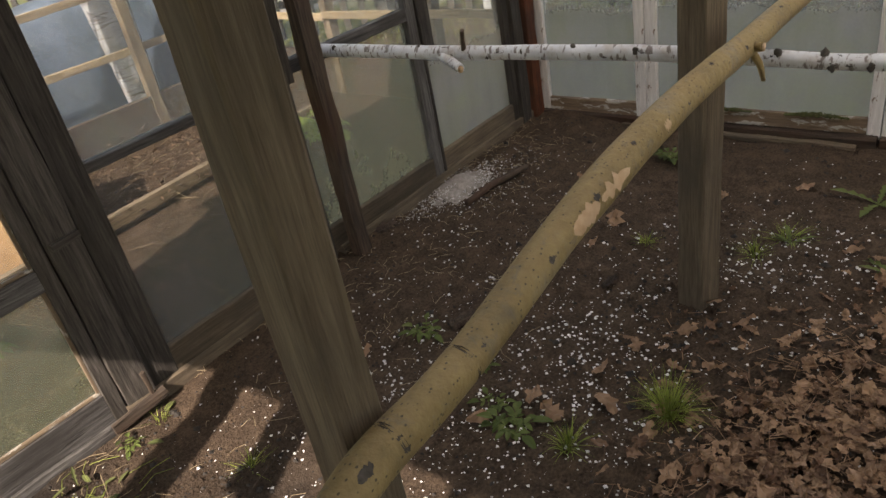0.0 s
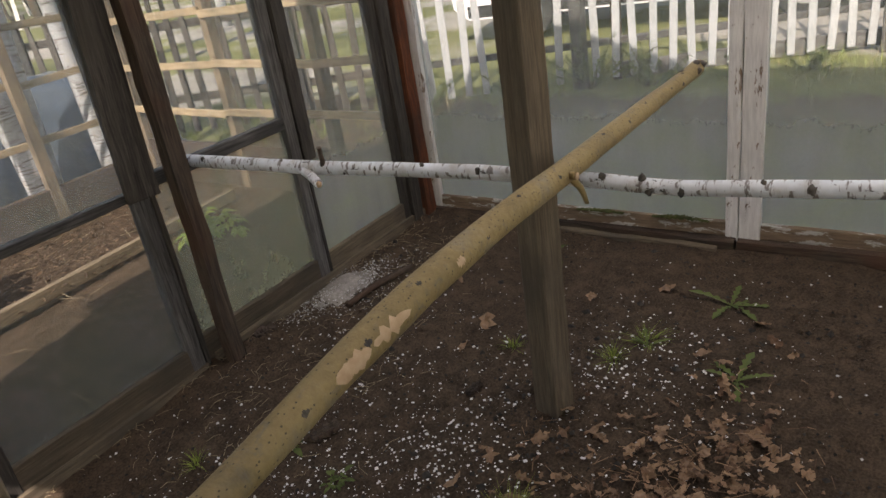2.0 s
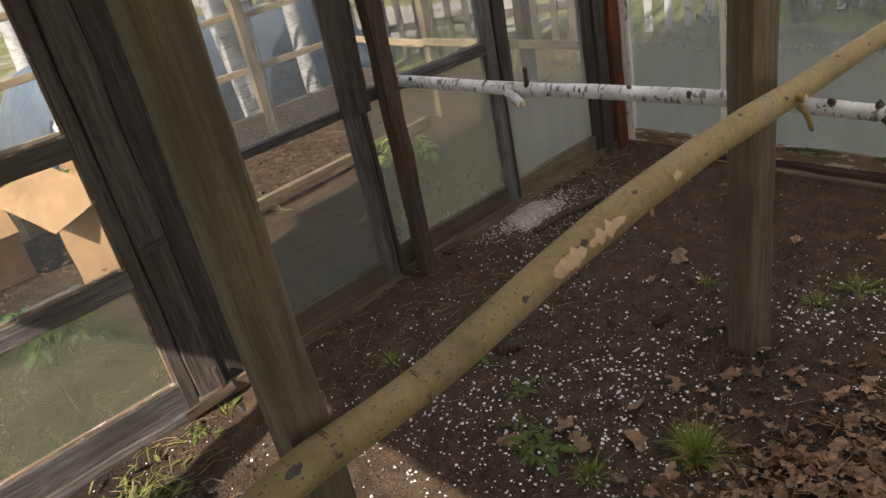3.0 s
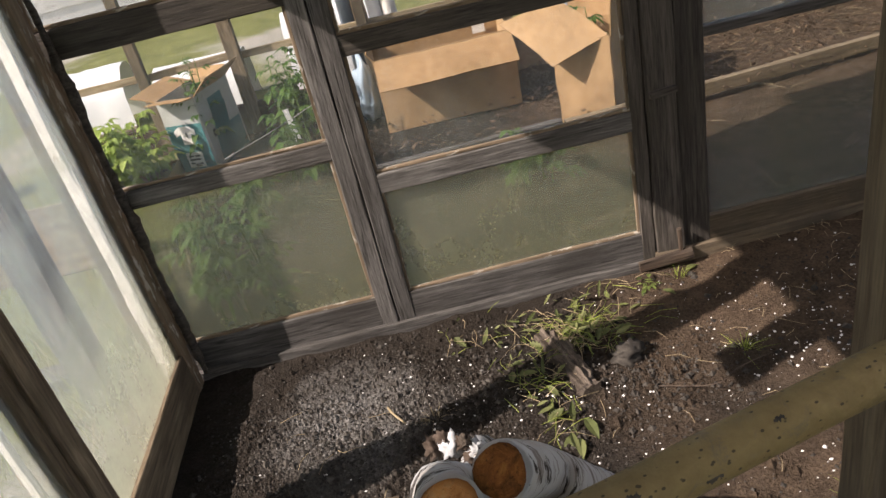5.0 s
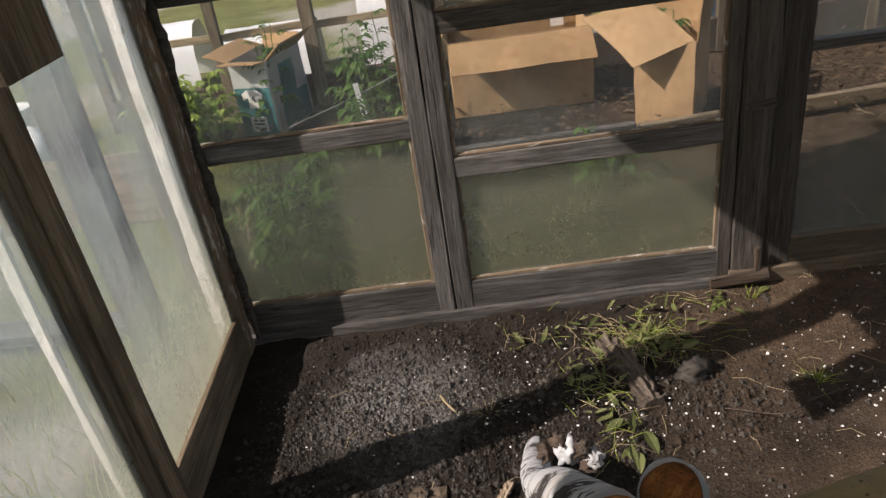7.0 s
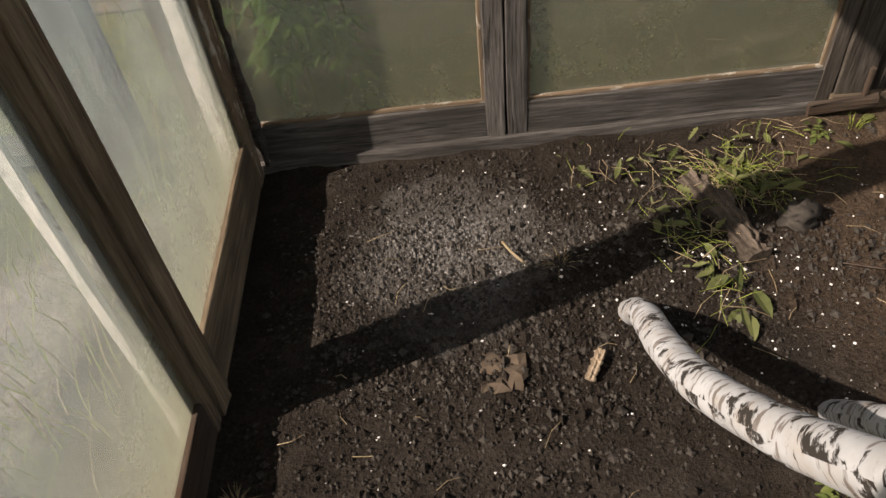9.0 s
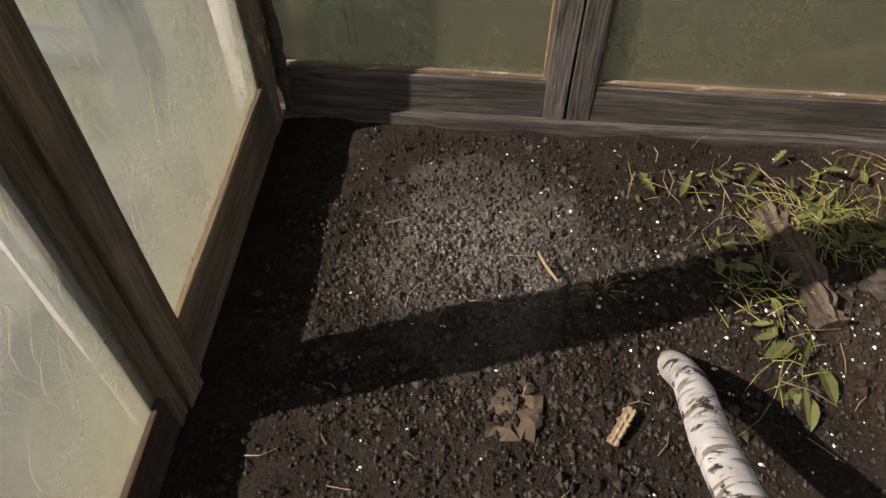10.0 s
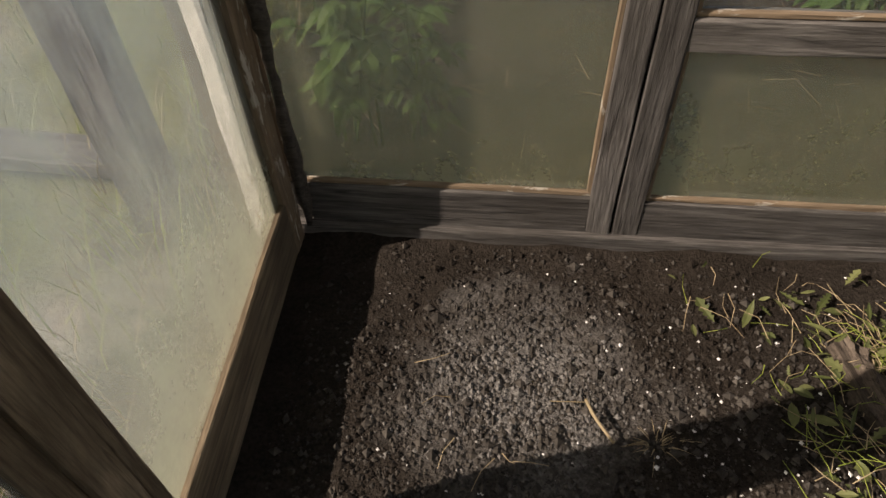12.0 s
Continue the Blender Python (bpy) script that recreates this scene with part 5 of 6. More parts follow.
# ---------------- the next bay, beyond the long wall ----------------
t = thing("bed_edging", (2.2, 1.14, 0), "pale board edging of a mulched bed", "board")
beam("board", (1.60, 1.145, 0.046), (3.68, 1.295, 0.048), 0.035, 0.062, W_EDGE, t)
beam("board", (0.62, 1.12, 0.045), (1.58, 1.13, 0.05), 0.035, 0.09, W_GREY, t)

r = random.Random(21)
h = Heap()
for _ in range(4200):
    x, y = r.uniform(-0.9, 3.75), r.uniform(1.17, 2.2)
    if x < 1.6 and r.random() < 0.6:
        continue
    a = r.uniform(0, 6.28)
    h.leaf((x, y, r.uniform(0.01, 0.07)), (math.cos(a), math.sin(a), r.uniform(-0.2, 0.5)), r.uniform(0.012, 0.045), r.uniform(0.005, 0.018), r.uniform(-0.3, 0.5), 0, (r.uniform(-0.5, 0.5), r.uniform(-0.5, 0.5), 1))
for _ in range(700):
    x, y = r.uniform(0.2, 3.7), r.uniform(0.1, 2.2)
    a, l = r.uniform(0, 6.28), r.uniform(0.03, 0.11)
    h.twig((x, y, 0.012), (x + math.cos(a) * l, y + math.sin(a) * l, r.uniform(0.01, 0.04)), 0.0013, 1 if r.random() < 0.4 else 0)
tagged(h.put("bed_mulch", [SHADED_MULCH, STRAW]), "brown leaf and straw mulch on the bed", "mulch", kind="stuff")

# lath frame that closes the next bay


def lath_wall(name, label, p0, p1, posts_at, zs, base):
    p0, p1 = Vector((*p0, 0)), Vector((*p1, 0))
    d = p1 - p0
    t = thing(name, p0, label, "frame", kind="structure")
    side = Vector((-d.y, d.x, 0)).normalized()
    for f, w in posts_at:
        c = p0 + d * f
        beam("post", c, c + Vector((0.01, 0, 2.0)), w, w * 0.8, W_FRAME, t, up=(0, 1, 0))
    for i, z in enumerate(zs):
        for a, b in zip(posts_at, posts_at[1:]):
            q0, q1 = p0 + d * a[0], p0 + d * b[0]
            k = 0.012 * math.sin(a[0] * 40 + i * 2)
            beam("lath", q0 + side * 0.04 + Vector((0, 0, z + k)), q1 + side * 0.042 + Vector((0, 0, z - k)), 0.018, 0.042, W_LATH, t)
    beam("base_board", p0 + Vector((0, 0, base / 2)), p1 + Vector((0, 0, base / 2)), 0.04, base, W_STAIN, t)
    return t


lath_wall("wall_lath_back", "raw yellow lath frame with brown posts", (-1.2, 2.32), (3.9, 2.32), [(0.0, 0.06), (0.14, 0.06), (0.245, 0.075), (0.39, 0.06), (0.55, 0.06), (0.70, 0.06), (0.865, 0.065), (1.0, 0.07)], [0.46, 0.79, 1.10, 1.42], 0.19)
lath_wall("wall_lath_end", "raw yellow lath frame with brown posts", (3.90, 0.10), (3.90, 2.30), [(0.0, 0.07), (0.235, 0.065), (0.585, 0.065), (0.99, 0.05)], [0.475, 0.745, 1.03, 1.33], 0.27)

# cartons


def carton(name, label, center, size, turn, flaps, material, inner, print_job=None):
    """An open carton: four walls, bottom, four folded-out flaps given by their opening angles."""
    cx, cy, z0 = center
    w, d, hh = size
    t = thing(name, (0, 0, 0), label, "box")
    th = 0.006

    def slab(nm, verts, mat, lab=""):
        bm = bmesh.new()
        vs = [bm.verts.new(v) for v in verts]
        bm.faces.new(vs)
        bmesh.ops.subdivide_edges(bm, edges=bm.edges, cuts=5, use_grid_fill=True)
        for v in bm.verts:
            v.co += Vector((noise.noise(v.co * 7), noise.noise(v.co * 7 + Vector((5, 0, 0))), noise.noise(v.co * 7 + Vector((0, 5, 0))))) * 0.006
        ext = bmesh.ops.extrude_face_region(bm, geom=bm.faces[:])
        nrm = (Vector(verts[1]) - Vector(verts[0])).cross(Vector(verts[3]) - Vector(verts[0])).normalized()
        for e in ext["geom"]:
            if isinstance(e, bmesh.types.BMVert):
                e.co += nrm * th
        return part(nm, bm, mat, t, lab)
    x0, x1, y0, y1 = -w / 2, w / 2, -d / 2, d / 2
    slab("front_wall", [(x0, y0, 0), (x1, y0, 0), (x1, y0, hh), (x0, y0, hh)], material)
    slab("back_wall", [(x0, y1, 0), (x0, y1, hh), (x1, y1, hh), (x1, y1, 0)], inner)
    slab("side_wall", [(x0, y0, 0), (x0, y0, hh), (x0, y1, hh), (x0, y1, 0)], material)
    slab("side_wall", [(x1, y0, 0), (x1, y1, 0), (x1, y1, hh), (x1, y0, hh)], material)
    slab("bottom", [(x0, y0, 0), (x0, y1, 0), (x1, y1, 0), (x1, y0, 0)], inner)
    fl = min(w, d) * 0.5
    for key, ang, ln in flaps:
        a = radians(ang)
        o, u = math.cos(a) * ln * fl, math.sin(a) * ln * fl
        if key == "front":
            slab("flap", [(x0, y0, hh), (x1, y0, hh), (x1, y0 - o, hh + u), (x0, y0 - o, hh + u)], CARD_IN, "folded out inner card flap")
        elif key == "back":
            slab("flap", [(x0, y1, hh), (x0, y1 + o, hh + u), (x1, y1 + o, hh + u), (x1, y1, hh)], CARD_IN, "folded out inner card flap")
        elif key == "left":
            slab("flap", [(x0, y0, hh), (x0 - o, y0, hh + u), (x0 - o, y1, hh + u), (x0, y1, hh)], CARD_IN, "folded out inner card flap")
        else:
            slab("flap", [(x1, y0, hh), (x1, y1, hh), (x1 + o, y1, hh + u), (x1 + o, y0, hh + u)], CARD_IN, "folded out inner card flap")
    if print_job:
        print_job(t, x0, x1, y0, y1, hh)
    t.matrix_basis = pose(cx, cy, z0, 0, 0, turn)
    return t


def sheet(parent, name, pts, material, label=""):
    bm = bmesh.new()
    bm.faces.new([bm.verts.new(p) for p in pts])
    ext = bmesh.ops.extrude_face_region(bm, geom=bm.faces[:])
    n = (Vector(pts[1]) - Vector(pts[0])).cross(Vector(pts[-1]) - Vector(pts[0])).normalized()
    for e in ext["geom"]:
        if isinstance(e, bmesh.types.BMVert):
            e.co += n * 0.0015
    return part(name, bm, material, parent, label)


def write(parent, text, place, size, material, turn):
    cu = bpy.data.curves.new("figure", 'FONT')
    cu.body, cu.size, cu.extrude, cu.align_x, cu.align_y = text, size, 0.0008, 'CENTER', 'CENTER'
    tmp = new("figure", cu)
    dg = bpy.context.evaluated_depsgraph_get()
    me = bpy.data.meshes.new_from_object(tmp.evaluated_get(dg))
    bpy.data.objects.remove(tmp)
    me.materials.clear()
    me.materials.append(material)
    ob = new("printed_figure", me)
    ob.matrix_basis = pose(*place, *turn)
    ob.parent = parent
    return ob


def teal_print(t, x0, x1, y0, y1, hh):
    x = x1 + 0.009
    sheet(t, "printed_panel", [(x, y0 + 0.16, 0.01), (x, y1 - 0.02, 0.01), (x, y1 - 0.02, hh * 0.45), (x, y0 + 0.16, hh * 0.45)], TEAL, "teal printed panel")
    sheet(t, "printed_panel", [(x, y0 + 0.10, hh * 0.55), (x, y0 + 0.24, hh * 0.55), (x, y0 + 0.24, hh * 0.88), (x, y0 + 0.10, hh * 0.88)], TEAL, "teal printed panel")
    sheet(t, "print_bar", [(x, y0 + 0.05, hh * 0.40), (x, y0 + 0.075, hh * 0.40), (x, y0 + 0.075, hh * 0.50), (x, y0 + 0.05, hh * 0.50)], INK)
    y = y0 - 0.009
    sheet(t, "printed_panel", [(x0 + 0.004, y, 0.004), (x1 - 0.004, y, 0.004), (x1 - 0.004, y, hh * 0.66), (x0 + 0.004, y, hh * 0.66)], TEAL, "teal printed panel")
    y -= 0.004
    m = (x0 + x1) / 2
    a, b, c = m - 0.062, m + 0.055, hh * 0.64
    sheet(t, "printed_shirt", [(a + 0.03, y, c - 0.10), (b - 0.025, y, c - 0.10), (b - 0.025, y, c - 0.04), (b, y, c - 0.055), (b + 0.004, y, c - 0.02), (b - 0.03, y, c), (a + 0.03, y, c), (a - 0.004, y, c - 0.02), (a, y, c - 0.055), (a + 0.03, y, c - 0.04)], PAPER, "white printed shirt shape")
    write(t, "4", (m, y - 0.003, c - 0.05), 0.055, INK, (90, 0, 0))
    sheet(t, "printed_label", [(m - 0.05, y, 0.03), (m + 0.05, y, 0.03), (m + 0.05, y, 0.115), (m - 0.05, y, 0.115)], PAPER, "white label with unreadable print")
    for i, (dx, dz, w) in enumerate(((-0.035, 0.09, 0.03), (0.005, 0.09, 0.03), (-0.035, 0.07, 0.065), (-0.035, 0.05, 0.025), (0.008, 0.045, 0.03))):
        sheet(t, "print_bar", [(m + dx, y - 0.003, dz), (m + dx + w, y - 0.003, dz), (m + dx + w, y - 0.003, dz + 0.010), (m + dx, y - 0.003, dz + 0.010)], INK)
    xs = x1 + 0.009
    sheet(t, "printed_stripe", [(xs, y0 + 0.05, 0.03), (xs, y0 + 0.20, 0.03), (xs, y0 + 0.25, hh * 0.75), (xs, y0 + 0.10, hh * 0.75)], TEAL, "slanting teal stripe")


carton("cardboard_box", "tall grey and teal printed carton with open flaps, holding seedlings", (-0.175, 2.067, 0.0), (0.225, 0.36, 0.41), -20, [("front", 8, 0.85), ("left", 14, 1.35), ("right", 38, 1.15), ("back", 60, 0.5)], GREYCARD, CARD_IN, teal_print)
carton("cardboard_box", "wide brown carton with crumpled front flap", (1.165, 1.93, 0.01), (0.70, 0.42, 0.385), 0, [("front", -42, 0.88), ("left", 62, 0.22)], CARD, CARD_IN)
t = carton("cardboard_box", "tall brown carton with one wide loose flap", (1.816, 1.394, 0.01), (0.25, 0.34, 0.385), -28, [("back", 74, 1.5), ("right", 84, 1.3)], CARD, CARD_IN)
bm = bmesh.new()
rows = []
for i in range(9):
    a = Vector((1.587, 1.187, 0.315)).lerp(Vector((1.845, 1.200, 0.392)), i / 8)
    b = Vector((1.420, 1.440, 0.490)).lerp(Vector((1.700, 1.430, 0.535)), i / 8)
    rows.append([bm.verts.new(a.lerp(b, k / 8) + Vector((0, 0, 0.010 * math.sin(math.pi * k / 8) + 0.004 * noise.noise((i * 0.7, k * 0.7, 2))))) for k in range(9)])
for a, b in zip(rows, rows[1:]):
    for k in range(8):
        bm.faces.new((a[k], a[k + 1], b[k + 1], b[k]))
wide = part("wide_flap", bm, CARD, t, "broad loose card flap")
wide.modifiers.new("thick", 'SOLIDIFY').thickness = 0.005
tag = sheet(None, "paper_tag", [(1.375, 2.118, 0.315), (1.445, 2.118, 0.317), (1.445, 2.118, 0.380), (1.375, 2.118, 0.378)], PAPER)
tagged(tag, "small white paper tag stuck to the carton", "tag")


# seedlings


def seedling(x, y, z, height, n, spread, mat, label):
    hp = Heap()
    for k in range(n):
        bx, by = r.gauss(0, spread * 0.45), r.gauss(0, spread * 0.45)
        top = Vector((bx + r.gauss(0, 0.04), by + r.gauss(0, 0.04), height * r.uniform(0.6, 1.1)))
        hp.twig((bx, by, 0), top, 0.004)
        for m in range(7):
            f = 0.3 + 0.7 * m / 6
            p = Vector((bx, by, 0)).lerp(top, f)
            a = m * 2.4 + k
            d = Vector((math.cos(a), math.sin(a), r.uniform(-0.1, 0.6)))
            l = r.uniform(0.07, 0.13) * (1.15 - 0.4 * f)
            hp.twig(p, p + d * l * 0.7, 0.0018)
            hp.leaf(p + d * l * 0.55, d, l * 0.65, l * 0.42, 0.7)
            for q in (0.35, 0.6):
                for sg in (-1, 1):
                    dd = Vector((math.cos(a + sg * 1.1), math.sin(a + sg * 1.1), 0.15))
                    hp.leaf(p + d * l * q, dd, l * 0.45, l * 0.26, 0.6)
    ob = hp.put("seedling", mat)
    ob.location = (x, y, z)
    return tagged(ob, label, "plant")


seedling(-0.56, 1.76, 0.02, 0.36, 34, 0.15, LIME, "bright green sunlit seedlings in a low tray")
seedling(0.36, 1.98, 0.0, 0.48, 17, 0.17, TOMATO, "dark green tomato seedlings beside a carton")
seedling(-0.14, 1.95, 0.02, 0.52, 5, 0.08, TOMATO, "tomato seedlings growing out of a carton")
seedling(1.82, 1.44, 0.02, 0.43, 5, 0.08, TOMATO, "tomato seedlings inside a brown carton")
seedling(0.45, 1.35, 0.0, 0.26, 8, 0.2, TOMATO, "low tomato seedlings behind cloudy glass")
seedling(0.15, 0.95, 0.0, 0.24, 7, 0.2, TOMATO, "low tomato seedlings behind cloudy glass")
seedling(1.35, 0.75, 0.0, 0.22, 5, 0.12, TOMATO, "low green seedlings behind cloudy glass")
weed_at = [(0.25, 0.27, 0.36), (0.15, 0.29, 0.42), (0.36, 0.28, 0.32)]
for x, y, hh in weed_at:
    seedling(x, y, 0.0, hh, 3, 0.06, TOMATO, "green seedling growing close behind cloudy glass")
seedling(3.25, 1.02, 0.0, 0.12, 4, 0.10, LIME, "small yellow green plant at the board edging")
t = thing("seed_tray", (-0.5, 1.66, 0), "low brown card tray", "tray")
for a, b in (((-0.72, 1.60), (-0.34, 1.60)), ((-0.72, 1.92), (-0.34, 1.92)), ((-0.72, 1.60), (-0.72, 1.92)), ((-0.34, 1.60), (-0.34, 1.92))):
    beam("side", (*a, 0.045), (*b, 0.045), 0.008, 0.09, CARD, t)
t = thing("garden_stake", (0.36, 1.55, 0), "white pointed plastic plant stake", "stake")
beam("blade", (0.375, 1.62, 0.0), (0.345, 1.60, 0.30), 0.028, 0.004, WHITE_PVC, t, up=(0, 1, 0))
for x0, y0, x1, y1 in ((0.02, 1.45, 0.62, 1.62),):
    tagged(part("string_line", tube_bm([(x0, y0, 0.18, 0.002), ((x0 + x1) / 2, (y0 + y1) / 2, 0.25, 0.002), (x1, y1, 0.34, 0.002)], 6, 4, 0.0), GALV), "thin pale string stretched between plants", "string")
# white sacks and a foam roll
sack = part("plastic_sack", blob_bm((0.735, 2.02, 0.165), (0.050, 0.075, 0.185), 4, 3, 0.6, 0.3, 2.2), PALE_BLUE, None, shade=True)
tagged(sack, "crumpled pale blue plastic sack beside a carton", "sack")
for i, (x, m, lab) in enumerate(((0.70, BLUE, "blue"), (0.775, CARD_IN, "cream"), (0.87, WHITE_PVC, "white"), (0.955, PAPER, "pale"))):
    ob = part("foam_roll", tube_bm([(x + 0.02, 2.62, -0.02, 0.045), (x, 2.60, 0.7, 0.044), (x - 0.06, 2.57, 1.5, 0.043)], 12, 6, 0.08, i), m)
    tagged(ob, "tall " + lab + " foam roll leaning behind the lath frame", "roll", "foam rolls")

# ---------------- outdoors ----------------
# blue tarpaulin over a heap
bm = bmesh.new()
rows = []
for i in range(22):
    row = []
    for j in range(26):
        u, v = j / 25, i / 21
        x, y = 2.0 + 2.6 * u, 2.85 + 1.9 * v
        edge = min(u, 1 - u, v, 1 - v)
        z = 0.72 * min(1, edge / 0.14) ** 0.5 - 0.10 * v + 0.09 * noise.noise((x * 1.3, y * 1.3, 2)) + 0.03 * noise.noise((x * 5, y * 5, 3))
        row.append(bm.verts.new((x, y, max(0.0, z))))
    rows.append(row)
for a, b in zip(rows, rows[1:]):
    for j in range(25):
        bm.faces.new((a[j], a[j + 1], b[j + 1], b[j]))
tagged(part("tarpaulin_heap", bm, BLUE, None, shade=True), "blue tarpaulin draped over a low heap", "tarpaulin")

# picket fence
F0, F1 = Vector((3.0, 6.0, 0)), Vector((8.3, -3.7, 0))
fence = thing("picket_fence", F0, "weathered white picket fence along the road", "fence")
fd = (F1 - F0)
flen = fd.length
fdir = fd.normalized()
fside = Vector((-fdir.y, fdir.x, 0))
ang = math.degrees(math.atan2(fdir.y, fdir.x))
variants, shaded_pickets = [], []
for k in range(4):
    bm = beam_bm(1.06 + 0.04 * k, 0.054, 0.018, 0.002, 0.3, 0.004, 90 + k)
    for v in bm.verts:
        if v.co.x > 1.0:
            v.co.y *= 0.45
    me = bpy.data.meshes.new("picket")
    bmesh.ops.recalc_face_normals(bm, faces=bm.faces)
    bm.to_mesh(me)
    bm.free()
    me.materials.append(P_FENCE)
    variants.append(me)
    # dark copy: the shade on this half of the fence is its colour
    bare = me.copy()
    bare.materials.clear()
    bare.materials.append(W_DARK)
    shaded_pickets.append(bare)
n = int(flen / 0.137)
for i in range(n):
    c = F0 + fdir * (i * 0.137) + fside * 0.03
    ob = new("picket", (shaded_pickets if c.y > 1.55 else variants)[(i * 7 + i // 3) % 4])
    ob.matrix_basis = Matrix.Translation(c + Vector((0, 0, 0.04))) @ Matrix.Rotation(radians(ang), 4, 'Z') @ Matrix.Rotation(radians(2.0 * math.sin(i * 2.3)), 4, 'Y') @ Matrix(((0, 1, 0, 0), (0, 0, 1, 0), (1, 0, 0, 0), (0, 0, 0, 1)))
    adopt(ob, fence)
for z in (0.30, 0.86):
    # rails of the shaded half take the same dark colour in place of shade
    beam("rail", F0 + fside * 0.07 + Vector((0, 0, z)), F0 + fd * 0.455 + fside * 0.07 + Vector((0, 0, z)), 0.04, 0.06, W_DARK, fence)
    beam("rail", F0 + fd * 0.457 + fside * 0.07 + Vector((0, 0, z)), F1 + fside * 0.07 + Vector((0, 0, z)), 0.04, 0.05, W_GREY, fence)
for f in np.linspace(0.02, 0.98, 6):
    c = F0 + fd * float(f) - fside * 0.05
    beam("post", c, c + Vector((0, 0, 1.05)), 0.09, 0.09, W_GREY, fence, up=(0, 1, 0))
beam("base_board", F0 + fd * 0.62 + fside * 0.11 + Vector((0, 0, 0.07)), F1 + fside * 0.11 + Vector((0, 0, 0.07)), 0.035, 0.12, W_GREY, fence)
t = thing("iron_pipe", (6.42, 0.02, 0), "rusty iron pipe standing at the fence", "pipe")
part("shaft", tube_bm([(6.40, 0.02, -0.05, 0.038), (6.40, 0.02, 0.8, 0.038), (6.40, 0.02, 1.9, 0.038)], 14, 4, 0.01), W_STAIN, t)


def bush(x, y, size, n, mat, label, name="shrub"):
    hp = Heap()
    for k in range(n):
        a, e = r.uniform(0, 6.28), r.uniform(0.2, 1.3)
        tip = Vector((math.cos(a) * math.cos(e), math.sin(a) * math.cos(e), math.sin(e))) * size * r.uniform(0.5, 1.1)
        hp.twig((0, 0, 0), tip, 0.003, 1)
        for m in range(44):
            f = r.uniform(0.25, 1.0)
            p = tip * f
            b = r.uniform(0, 6.28)
            hp.leaf(p, (math.cos(b), math.sin(b), r.uniform(-0.3, 0.7)), r.uniform(0.018, 0.045), r.uniform(0.008, 0.017), 0.4)
    ob = hp.put(name, [mat, BARK])
    ob.location = (x, y, 0)
    return tagged(ob, label, "plant")


for x, y, s, k in ((6.1, 0.12, 0.62, 26), (5.75, 0.55, 0.4, 16), (6.15, -0.30, 0.42, 16), (5.45, 1.15, 0.35, 14), (6.4, -0.85, 0.26, 10), (6.55, -1.25, 0.24, 10)):
    bush(x, y, s, k, WEED, "leafy green weeds growing at the fence")

# outdoor grass by the sunny end wall and along the fence
h = Heap()
for _ in range(2600):
    x, y = r.uniform(-2.4, -0.05), r.uniform(-2.2, 2.6)
    l = r.uniform(0.05, 0.20)
    a = r.uniform(0, 6.28)
    h.blade((x, y, -0.01), (math.cos(a) * l * 0.8, math.sin(a) * l * 0.8, 0), l, 0.004, 0 if r.random() < 0.6 else 1)
for _ in range(2600):
    f, o = r.uniform(0.2, 1.0), r.gauss(0.25, 0.35)
    p = F0 + fd * f - fside * o
    l = r.uniform(0.06, 0.16)
    a = r.uniform(0, 6.28)
    if p.x < 4.1 and p.y < 2.6:
        continue
    h.blade((p.x, p.y, -0.01), (math.cos(a) * l * 0.7, math.sin(a) * l * 0.7, 0), l, 0.005, 0 if r.random() < 0.7 else 1)
tagged(h.put("meadow_grass", [GRASS, STRAW]), "rough green and straw coloured meadow grass", "grass", kind="stuff")

# things outside the sunny end wall
t = thing("outer_post", (-0.16, 0.10, 0), "grey split post standing outside the glass", "post")
beam("shaft", (-0.20, -0.02, -0.05), (-0.18, -0.02, 2.2), 0.085, 0.09, W_GREY, t, up=(0, 1, 0), wear=0.004)
t = thing("ply_panel", (-0.7, 0.9, 0), "pale plywood panel leaning outdoors", "panel")
beam("panel", (-1.55, 1.02, 0.16), (-0.30, 0.98, 0.16), 0.018, 0.32, W_PLANK, t)
t = thing("outdoor_board", (-0.7, 0.1, 0), "grey board lying in grass", "board")
beam("board", (-1.35, 0.16, 0.04), (-0.25, 0.11, 0.04), 0.10, 0.04, W_GREY, t)
bag = part("plastic_bag", blob_bm((-1.30, 1.55, 0.14), (0.13, 0.11, 0.17), 9, 3, 0.6), WHITE_PVC, None, shade=True)
tagged(bag, "white plastic bag in the grass", "bag")
bucket = part("enamel_bucket", tube_bm([(-1.75, 2.2, 0.0, 0.10), (-1.75, 2.2, 0.12, 0.12), (-1.75, 2.2, 0.26, 0.14)], 20, 4, 0.0, 0, (True, False)), WHITE_PVC)
so = bucket.modifiers.new("thick", 'SOLIDIFY')
so.thickness = 0.004
tagged(bucket, "white enamel bucket in the grass", "bucket")
